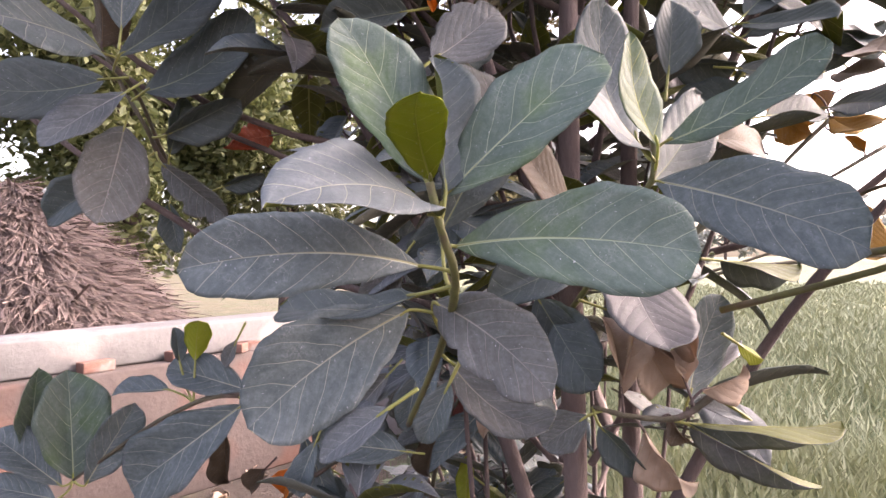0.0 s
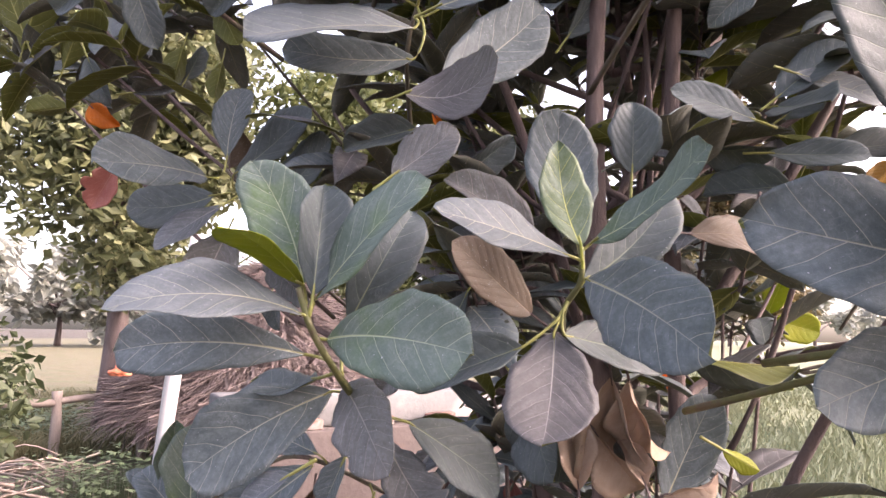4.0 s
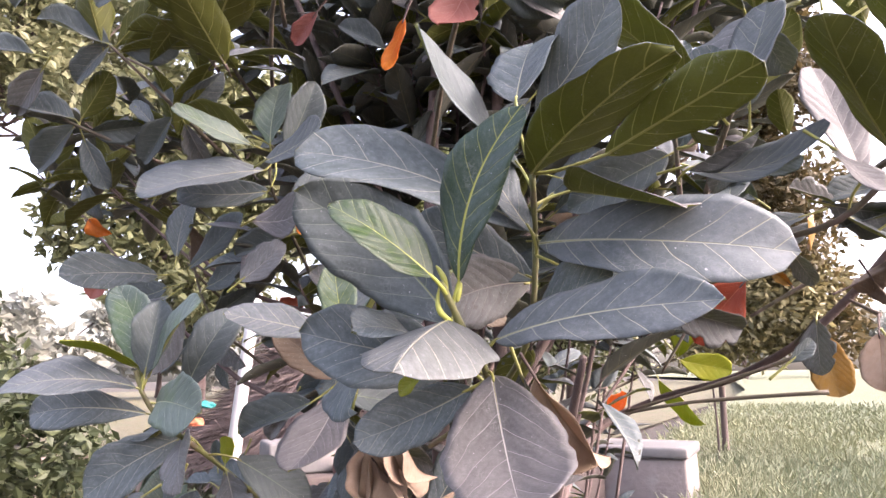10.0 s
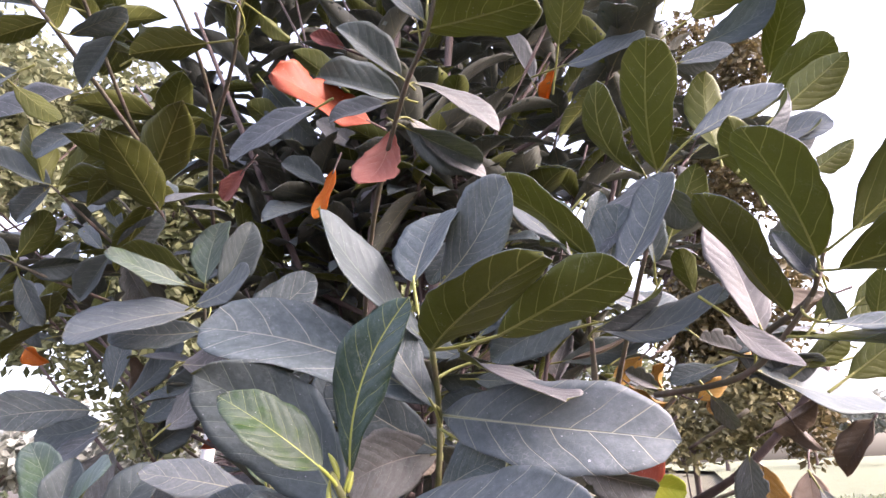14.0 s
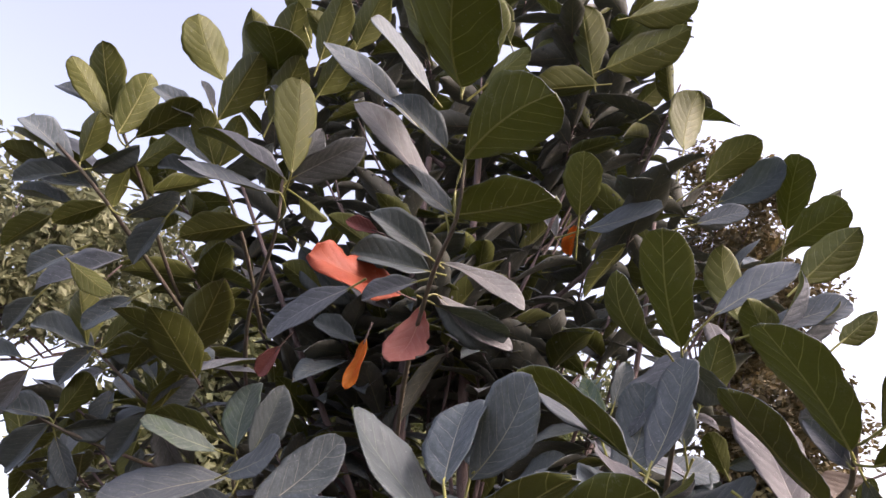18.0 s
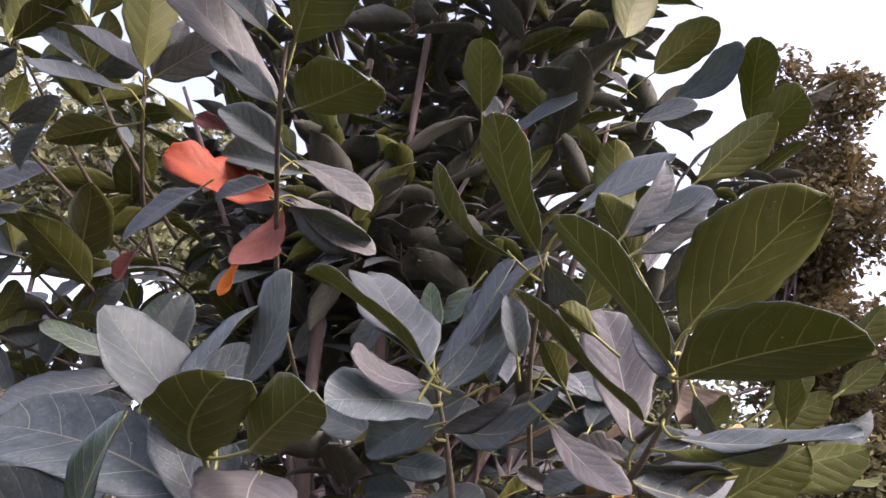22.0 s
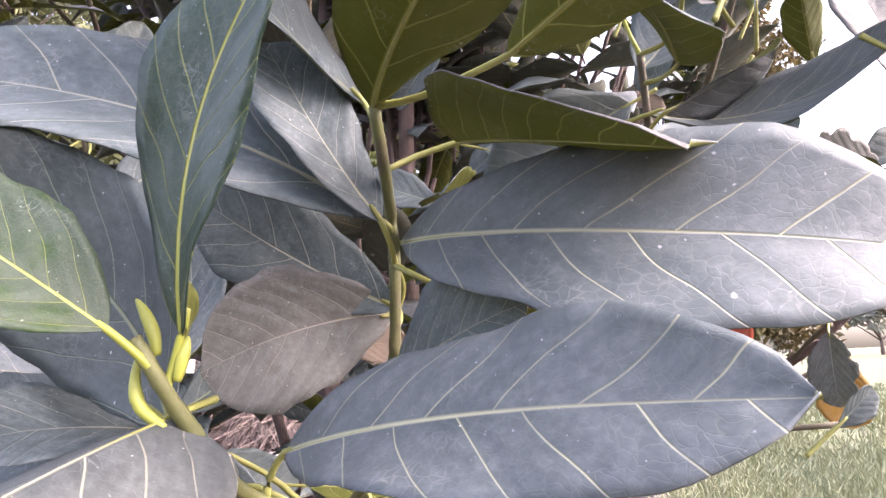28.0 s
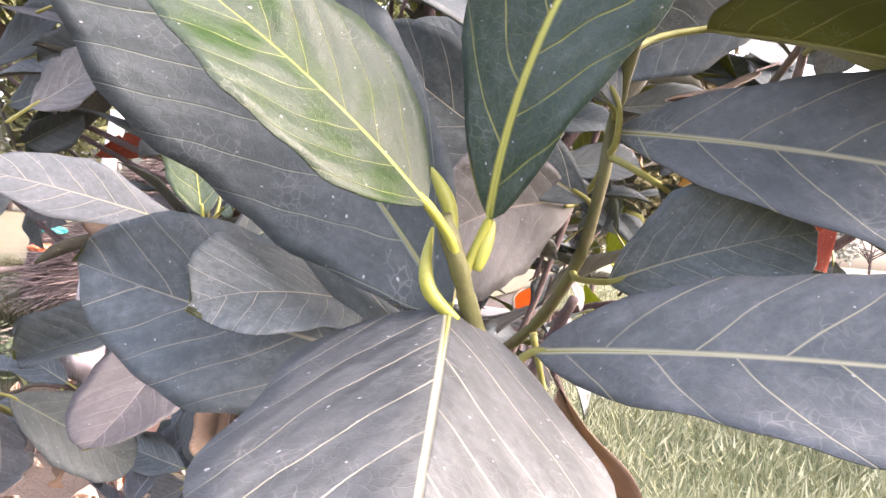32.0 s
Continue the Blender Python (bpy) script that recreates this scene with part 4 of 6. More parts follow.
bud([(0.647, 0.409, 1.613), (0.649, 0.410, 1.623), (0.651, 0.411, 1.631)])
stems([
    [(-0.537, 1.053, 1.158), (-0.472, 1.054, 1.203), (-0.380, 1.055, 1.261), (-0.270, 1.057, 1.291), (-0.190, 1.272, 1.180)],
])
leaf(-0.537, 1.053, 1.158, 0.178, -119, 89, -110, 0.62, 'g')
leaf(-0.518, 1.053, 1.149, 0.153, 0, 57, 127, 0.46, 'u')
leaf(-0.555, 1.052, 1.149, 0.147, -178, 37, -39, 0.46, 'u')
leaf(-0.565, 1.053, 1.127, 0.121, -178, 13, -35, 0.46, 'u')
leaf(-0.537, 1.053, 1.158, 0.066, -48, 89, 179, 0.50, 'h')
leaf(-0.379, 1.054, 1.302, 0.096, -178, 1, -29, 0.46, 'u')
leaf(-0.249, 1.058, 1.298, 0.143, -178, 18, -54, 0.46, 'u')
leaf(-0.261, 1.058, 1.276, 0.238, -179, -36, -76, 0.50, 'u')
leaf(-0.362, 1.054, 1.347, 0.057, -166, 85, -60, 0.50, 'd')
leaf(-0.337, 1.055, 1.347, 0.069, -11, 85, -67, 0.60, 'y')
leaf(-0.268, 1.056, 1.382, 0.051, 180, -63, -75, 0.46, 'k')
leaf(-0.022, 1.063, 1.324, 0.123, -180, -47, -68, 0.46, 'k')
leaf(-0.143, 1.062, 1.216, 0.098, 179, -67, -77, 0.46, 'u')
leaf(0.003, 1.066, 1.196, 0.147, -178, 8, -53, 0.50, 'u')
leaf(0.023, 1.065, 1.323, 0.103, 177, -76, -74, 0.50, 'u')
stems([
    [(0.246, 0.776, 1.331), (0.292, 0.778, 1.319), (0.345, 0.779, 1.317), (0.385, 0.780, 1.342)],
])
leaf(0.372, 0.779, 1.348, 0.065, 1, 15, 113, 0.46, 'b')
leaf(0.355, 0.780, 1.310, 0.185, 2, -5, 155, 0.40, 'p')
leaf(0.358, 0.780, 1.308, 0.176, 2, -32, 155, 0.40, 'p')
leaf(0.305, 0.778, 1.303, 0.098, 3, -60, 139, 0.46, 'b')
leaf(0.280, 0.777, 1.344, 0.092, -164, 86, -89, 0.46, 'b')
leaf(0.240, 0.776, 1.321, 0.065, -179, -33, -58, 0.80, 'k')
leaf(0.253, 0.777, 1.310, 0.081, 3, -50, 122, 0.46, 'd')
leaf(0.430, 0.782, 1.312, 0.068, -178, 24, -40, 0.46, 'p')
leaf(0.355, 0.779, 1.356, 0.057, -176, 67, -67, 0.46, 'b')
leaf(0.335, 0.779, 1.320, 0.047, 4, -66, 134, 0.46, 'n')
leaf(0.190, 0.836, 1.457, 0.138, 3, -60, 112, 0.55, 'd')
leaf(0.267, 0.817, 1.443, 0.117, 2, -20, 106, 0.62, 'k')
stems([
    [(0.530, 1.328, 1.453), (0.700, 1.332, 1.484), (0.948, 1.338, 1.503)],
    [(0.564, 1.329, 1.464), (0.780, 1.333, 1.529), (0.949, 1.337, 1.588)],
    [(0.828, 1.332, 1.653), (0.951, 1.334, 1.721)],
    [(0.645, 1.329, 1.542), (0.737, 1.330, 1.677), (0.841, 1.331, 1.777)],
])
leaf(0.660, 1.326, 1.780, 0.041, 6, -78, 141, 0.46, 'm')
leaf(0.728, 1.327, 1.790, 0.094, 2, -42, 138, 0.60, 'm')
leaf(0.808, 1.329, 1.828, 0.063, 180, -63, -50, 0.60, 'm')
leaf(0.841, 1.330, 1.788, 0.118, 1, 15, 141, 0.46, 'p')
leaf(0.861, 1.332, 1.748, 0.076, 1, 31, 102, 0.46, 'm')
leaf(0.533, 1.020, 1.841, 0.086, 1, 35, 121, 0.46, 'd')
leaf(0.531, 1.020, 1.818, 0.057, 2, -19, -96, 0.46, 'v')
leaf(0.471, 1.020, 1.848, 0.080, -180, -49, -57, 0.46, 'd')
leaf(0.414, 1.315, 1.987, 0.088, 1, 39, -103, 0.46, 'y')
leaf(0.567, 1.326, 1.645, 0.096, 1, 44, 110, 0.46, 'd')
leaf(0.635, 1.327, 1.644, 0.123, -177, 57, -95, 0.50, 'u')
leaf(0.865, 1.329, 1.890, 0.080, -177, 46, -94, 0.46, 'd')
leaf(0.878, 1.328, 1.946, 0.082, 1, 15, 129, 0.46, 'd')
leaf(0.418, 1.020, 1.805, 0.114, 2, -5, 148, 0.46, 'd')
leaf(0.546, 1.020, 1.741, 0.122, -178, 1, -64, 0.46, 'd')
leaf(0.763, 1.327, 1.846, 0.088, -179, -39, 77, 0.46, 'm')
leaf(0.908, 1.334, 1.708, 0.048, -177, 46, -101, 0.46, 'm')
leaf(0.500, 0.970, 1.828, 0.127, -161, 22, -68, 0.49, 'd', 0.014, 0.001)
leaf(0.526, 0.995, 1.854, 0.180, -77, -16, 29, 0.42, 'd', -0.024, -0.011)
leaf(0.529, 1.000, 1.868, 0.139, 21, 39, 53, 0.49, 'd', 0.011, 0.005)
leaf(0.554, 1.000, 1.903, 0.132, 21, -18, 60, 0.47, 'a', 0.006, 0.001)
leaf(0.512, 1.000, 1.788, 0.128, -8, -7, 56, 0.45, 'd', -0.022, -0.005)
leaf(0.409, 0.815, 1.647, 0.104, 34, -4, 64, 0.54, 'n', 0.068, 0.016)
leaf(0.557, 1.000, 1.714, 0.128, 25, 10, 54, 0.48, 'd', 0.007, 0.002)
leaf(0.951, 1.505, 1.872, 0.184, 89, -3, -79, 0.45, 'm', -0.082, 0.025)
leaf(0.738, 1.149, 1.743, 0.163, -95, -15, 23, 0.42, 'm', -0.102, -0.016)
leaf(0.734, 1.144, 1.758, 0.165, -90, -11, 36, 0.49, 'a', 0.029, 0.005)
leaf(0.747, 1.187, 1.828, 0.146, 39, 31, 6, 0.45, 'd', -0.030, -0.007)
leaf(0.745, 1.154, 1.939, 0.148, 29, -8, 63, 0.45, 'u', -0.036, -0.004)
leaf(0.806, 1.102, 1.868, 0.155, -140, -24, -4, 0.43, 'n', -0.077, 0.011)
leaf(0.713, 1.205, 1.906, 0.150, -9, -14, 68, 0.44, 'd', -0.042, -0.011)
leaf(0.615, 1.217, 1.836, 0.162, 10, 5, 51, 0.49, 'd', 0.023, 0.004)
leaf(0.825, 1.139, 1.824, 0.147, 90, 13, -37, 0.45, 'n', -0.034, 0.005)
leaf(0.440, 1.184, 1.848, 0.172, 42, 23, 35, 0.51, 'n', 0.038, 0.008)
leaf(0.646, 1.212, 1.943, 0.145, 15, 30, 77, 0.44, 'n', -0.012, -0.015)
leaf(0.826, 1.136, 1.846, 0.148, 88, 40, 3, 0.45, 'd', -0.027, 0.004)
leaf(0.721, 1.184, 1.883, 0.146, 35, 4, 0, 0.44, 'v', -0.055, 0.007)
stems()
leaf(0.621, 0.397, 1.551, 0.035, -164, -31, -64, 0.46, 'y')
stems([
    [(1.101, 0.763, 1.888), (1.081, 0.771, 1.844), (1.065, 0.803, 1.815), (1.012, 0.836, 1.786)],
])
leaf(1.114, 0.900, 1.751, 0.128, 31, 11, -120, 0.50, 'v')
leaf(1.148, 0.953, 1.804, 0.073, -44, 67, -58, 0.46, 'v')
leaf(1.072, 0.899, 1.802, 0.048, 5, 51, -98, 0.46, 'v')
leaf(1.008, 0.753, 1.886, 0.058, -126, 36, 38, 0.46, 'v')
leaf(1.034, 0.832, 1.987, 0.109, -108, 55, 19, 0.50, 'v')
leaf(1.033, 0.787, 2.016, 0.112, 8, 48, 162, 0.46, 'p')
leaf(1.039, 0.802, 1.998, 0.117, 20, 33, 162, 0.46, 'p')
leaf(1.103, 0.928, 1.843, 0.086, -152, -18, 66, 0.46, 'n')
leaf(1.114, 0.692, 1.861, 0.172, -14, 33, -17, 0.68, 'v', -0.005, -0.034)
leaf(1.096, 0.728, 1.829, 0.179, -24, 1, -25, 0.60, 'v', -0.001, -0.042)
leaf(1.080, 0.753, 1.852, 0.193, -112, 41, -24, 0.49, 'v', -0.002, 0.048)
leaf(1.069, 0.774, 1.780, 0.166, 2, 0, 26, 0.32, 'u', -0.067, -0.003)
leaf(1.037, 0.789, 1.800, 0.209, -111, 32, -36, 0.47, 'v', -0.013, -0.017)
leaf(1.006, 0.831, 1.786, 0.179, 136, 74, -14, 0.47, 'l', -0.023, -0.036)
leaf(1.076, 0.770, 1.836, 0.124, 114, 48, -75, 0.37, 'l', -0.069, -0.006)
leaf(0.988, 0.873, 1.743, 0.269, 54, -7, 48, 0.43, 'u', -0.053, 0.014)
leaf(0.967, 0.703, 1.794, 0.106, 7, -43, 41, 0.44, 'l', -0.090, -0.020)
stems()
leaf(1.101, 0.986, 1.783, 0.109, -139, 13, -31, 0.35, 'p')
leaf(1.079, 0.980, 1.763, 0.121, -148, -10, -31, 0.35, 'p')
leaf(1.152, 1.022, 1.784, 0.109, 24, 25, 128, 0.40, 'u')
leaf(1.162, 1.046, 1.752, 0.083, 37, -3, 168, 0.35, 'p')
leaf(1.201, 1.024, 1.849, 0.070, 19, 35, -110, 0.46, 'v')
leaf(1.118, 0.985, 1.809, 0.094, 24, 25, -110, 0.46, 'v')
leaf(1.048, 0.965, 1.750, 0.085, 20, 33, -110, 0.46, 'v')
leaf(1.198, 1.055, 1.785, 0.082, -158, -29, 74, 0.46, 'k')
leaf(1.047, 0.941, 1.795, 0.099, -148, -9, -54, 0.46, 'u')
leaf(0.978, 0.905, 1.768, 0.075, -136, 19, -63, 0.46, 'k')
leaf(0.941, 0.885, 1.754, 0.073, -151, -16, -52, 0.46, 'u')
leaf(1.176, 0.986, 1.887, 0.079, 14, 42, -106, 0.46, 'v')
leaf(1.224, 1.014, 1.901, 0.073, 10, 46, -106, 0.46, 'v')
stems([
    [(0.224, 0.473, 2.421), (0.234, 0.550, 2.307), (0.078, 0.776, 2.240)],
    [(-0.011, 0.310, 2.461), (0.041, 0.401, 2.363), (-0.035, 0.720, 2.223)],
])
leaf(0.224, 0.473, 2.421, 0.116, -127, 36, -76, 0.46, 'u')
leaf(0.223, 0.475, 2.417, 0.116, -86, 59, 23, 0.46, 'v')
leaf(0.229, 0.476, 2.421, 0.103, -16, 54, -35, 0.46, 'v')
leaf(0.230, 0.483, 2.411, 0.110, 17, 23, 176, 0.46, 'd')
leaf(0.209, 0.476, 2.403, 0.098, -142, 13, -78, 0.46, 'd')
leaf(0.248, 0.441, 2.496, 0.148, -6, 48, -42, 0.46, 'v')
leaf(0.221, 0.424, 2.497, 0.106, -128, 34, -78, 0.46, 'u')
leaf(0.329, 0.491, 2.492, 0.138, -14, 53, -34, 0.46, 'v')
leaf(0.383, 0.525, 2.490, 0.098, -118, 44, -86, 0.46, 'd')
leaf(0.416, 0.516, 2.536, 0.124, -5, 47, -48, 0.46, 'v')
leaf(0.494, 0.517, 2.608, 0.129, -12, 52, -39, 0.46, 'v')
leaf(0.473, 0.509, 2.600, 0.106, -115, 47, 27, 0.46, 'd')
leaf(0.007, 0.339, 2.431, 0.128, -125, 38, -68, 0.46, 'u')
leaf(0.016, 0.345, 2.431, 0.101, -20, 55, -23, 0.46, 'v')
leaf(0.031, 0.360, 2.421, 0.095, 19, 21, 169, 0.46, 'd')
leaf(-0.008, 0.342, 2.413, 0.107, -151, -3, -86, 0.46, 'd')
leaf(0.041, 0.401, 2.363, 0.101, -157, -14, 19, 0.46, 'v')
leaf(0.062, 0.426, 2.343, 0.105, 20, 19, 173, 0.46, 'u')
leaf(0.125, 0.465, 2.340, 0.106, -179, -43, -111, 0.46, 'd')
leaf(0.143, 0.494, 2.311, 0.100, 16, 26, -66, 0.46, 'v')
leaf(-0.028, 0.406, 2.290, 0.105, -160, -19, -92, 0.46, 'u')
leaf(-0.043, 0.408, 2.272, 0.098, 54, -37, -107, 0.46, 'v')
leaf(-0.106, 0.405, 2.218, 0.090, -173, -36, -107, 0.46, 'd')
leaf(0.039, 0.494, 2.211, 0.110, -163, -23, -90, 0.46, 'u')
stems([
    [(-0.027, 1.191, 1.261), (-0.069, 1.191, 1.190), (-0.172, 1.189, 1.120), (-0.286, 1.293, 1.020)],
    [(0.096, 1.194, 1.270), (0.054, 1.194, 1.178), (0.026, 1.301, 1.016)],
])
leaf(-0.036, 1.189, 1.318, 0.135, 4, -66, 104, 0.50, 'k')
leaf(-0.008, 1.193, 1.159, 0.179, -178, 11, -58, 0.46, 'd')
leaf(-0.197, 1.187, 1.197, 0.149, 4, -69, 96, 0.40, 'u')
leaf(-0.264, 1.187, 1.132, 0.058, -179, -44, -69, 0.70, 'n')
leaf(-0.203, 1.188, 1.131, 0.069, -180, -47, -68, 0.60, 'o')
leaf(0.081, 1.193, 1.260, 0.073, 5, -74, 111, 0.60, 's')
leaf(-0.131, 1.190, 1.120, 0.119, 2, -32, 100, 0.46, 'k')
leaf(-0.091, 1.192, 1.058, 0.097, -178, 33, -39, 0.46, 'd')
leaf(0.054, 1.194, 1.199, 0.101, 179, -65, -66, 0.50, 'n')
leaf(0.105, 1.196, 1.157, 0.093, 174, -83, 66, 0.40, 'y')
leaf(0.134, 1.198, 1.095, 0.051, 2, -38, -123, 0.46, 'v')
leaf(0.278, 1.201, 1.103, 0.074, -179, -33, -39, 0.60, 'u')
leaf(0.239, 1.198, 1.257, 0.094, -180, -49, -57, 0.46, 'k')
leaf(-0.335, 1.183, 1.204, 0.113, 172, -84, -97, 0.40, 'n')
stems()
leaf(0.102, 0.849, 2.472, 0.182, 50, -49, 147, 0.46, 'd')
leaf(0.250, 0.925, 2.466, 0.128, -139, 37, 40, 0.46, 'v')
leaf(0.268, 0.990, 2.319, 0.128, -139, 37, -86, 0.46, 'k')
leaf(0.136, 0.913, 2.349, 0.136, -136, 41, 36, 0.46, 'u')
leaf(0.186, 0.976, 2.249, 0.121, -141, 32, -82, 0.46, 'd')
leaf(0.348, 0.961, 2.498, 0.109, -134, 44, 36, 0.46, 'v')
stems([
    [(-0.463, 1.037, 1.845), (-0.446, 1.038, 1.795), (-0.406, 1.041, 1.722), (-0.390, 1.084, 1.664), (-0.321, 1.214, 1.554)],
])
leaf(-0.477, 1.036, 1.854, 0.100, -8, 84, -82, 0.62, 'n')
leaf(-0.377, 1.042, 1.712, 0.135, 1, 23, 135, 0.45, 'd')
leaf(-0.384, 1.042, 1.667, 0.139, 2, -41, 101, 0.42, 'k')
leaf(-0.453, 1.041, 1.651, 0.147, -179, -28, -85, 0.50, 'd')
leaf(-0.380, 1.063, 1.684, 0.101, -2, 73, 147, 0.46, 'd')
leaf(-0.391, 1.085, 1.607, 0.086, 8, -81, 95, 0.46, 'u')
leaf(-0.323, 1.149, 1.641, 0.078, 1, 14, 131, 0.46, 'd')
leaf(-0.382, 0.870, 1.790, 0.234, -89, -8, -51, 0.44, 'u', 0.030, -0.012)
leaf(-0.422, 0.984, 1.823, 0.202, 11, 40, 75, 0.44, 'd', -0.027, -0.009)
leaf(-0.382, 0.917, 1.838, 0.142, 77, 80, 23, 0.57, 'u', 0.041, 0.017)
leaf(-0.402, 0.913, 1.768, 0.163, -159, -8, -79, 0.56, 'd', -0.074, 0.043)
leaf(-0.361, 0.891, 1.743, 0.139, -128, -39, -41, 0.46, 'p', 0.010, -0.019)
leaf(-0.391, 0.942, 1.707, 0.180, -80, -55, -36, 0.53, 'c', 0.009, 0.008)
leaf(-0.404, 1.026, 1.779, 0.213, -8, 30, 79, 0.52, 'd', -0.094, -0.042)
stems([
    [(-0.951, 1.139, 2.676), (-0.787, 1.241, 2.449), (-0.677, 1.307, 2.312), (-0.581, 1.365, 2.184), (-0.471, 1.432, 2.040), (-0.375, 1.490, 1.918)],
    [(-0.787, 1.241, 2.449), (-0.856, 1.199, 2.540), (-0.997, 1.129, 2.629)],
])
stems()
leaf(-0.262, 1.240, 1.748, 0.12, -101, -14, -71, 0.5, 'r')
stems([
    [(-0.233, 0.611, 2.210), (-0.176, 0.702, 2.118), (-0.189, 0.876, 2.047)],
    [(-0.370, 0.609, 2.082), (-0.288, 0.687, 2.034), (-0.242, 0.880, 1.990)],
])
leaf(-0.233, 0.611, 2.210, 0.146, -138, 20, -61, 0.46, 'd')
leaf(-0.233, 0.611, 2.210, 0.115, -170, -33, -107, 0.46, 'u')
leaf(-0.222, 0.618, 2.209, 0.123, 7, 36, -60, 0.46, 'v')
leaf(-0.215, 0.629, 2.198, 0.113, 29, 3, 141, 0.46, 'd')
leaf(-0.247, 0.609, 2.199, 0.139, -75, 61, 24, 0.46, 'v')
leaf(-0.349, 0.623, 2.081, 0.142, -141, 16, -56, 0.46, 'u')
leaf(-0.352, 0.627, 2.070, 0.141, -173, -36, -109, 0.46, 'd')
leaf(-0.338, 0.629, 2.081, 0.125, 1, 43, -52, 0.46, 'v')
leaf(-0.334, 0.645, 2.058, 0.113, 29, 3, 135, 0.46, 'd')
leaf(-0.348, 0.643, 2.048, 0.118, 89, -58, 149, 0.46, 'u')
leaf(-0.162, 0.724, 2.095, 0.125, 13, 30, 157, 0.46, 'u')
leaf(-0.176, 0.723, 2.084, 0.125, -179, -43, -112, 0.46, 'd')
leaf(-0.158, 0.740, 2.072, 0.123, 81, -55, 148, 0.46, 'k')
leaf(-0.367, 0.542, 2.194, 0.115, -142, 13, -61, 0.46, 'd')
leaf(-0.363, 0.558, 2.171, 0.125, -179, -43, -121, 0.46, 'k')
# -- end of shoots --

# ---- trunk and limbs ----
limb("trunk", [(0.336, 1.23, 0), (0.308, 1.18, 0.375), (0.28, 1.09, 0.94), (0.266, 1.03, 1.64), (0.28, 1.02, 2.13), (0.35, 1.04, 2.76)], 0.0294, 0.00924, BARK, sides=12)
limb("trunk", [(0.42, 1.26, 0), (0.406, 1.2, 0.525), (0.378, 1.12, 1.36), (0.392, 1.09, 2.06), (0.476, 1.12, 2.9)], 0.0235, 0.00756, BARK, sides=10)
limb("limb", [(0.294, 1.12, 0.8), (0.084, 1.18, 1.43), (-0.14, 1.23, 1.85), (-0.42, 1.26, 2.2)], 0.0151, 0.00504, BARK)
limb("limb", [(0.28, 1.06, 1.36), (0.14, 1.09, 1.85), (-0.028, 0.98, 2.34), (-0.14, 0.84, 2.76)], 0.0118, 0.0042, BARK)
limb("limb", [(0.378, 1.15, 0.94), (0.532, 0.98, 1.36), (0.63, 0.84, 1.57)], 0.0118, 0.00504, BARK)
limb("limb", [(0.392, 1.12, 1.5), (0.7, 1.26, 2.06), (0.84, 1.33, 2.55)], 0.0109, 0.0042, BARK)


# ---- further leaves of the crown ----
def half_width(z):
    return float(np.interp(z, [0.8, 1.22, 1.64, 2.06, 2.48, 2.9, 3.32, 3.74], [0.3, 0.3, 0.34, 0.5, 0.84, 0.81, 0.63, 0.28]))


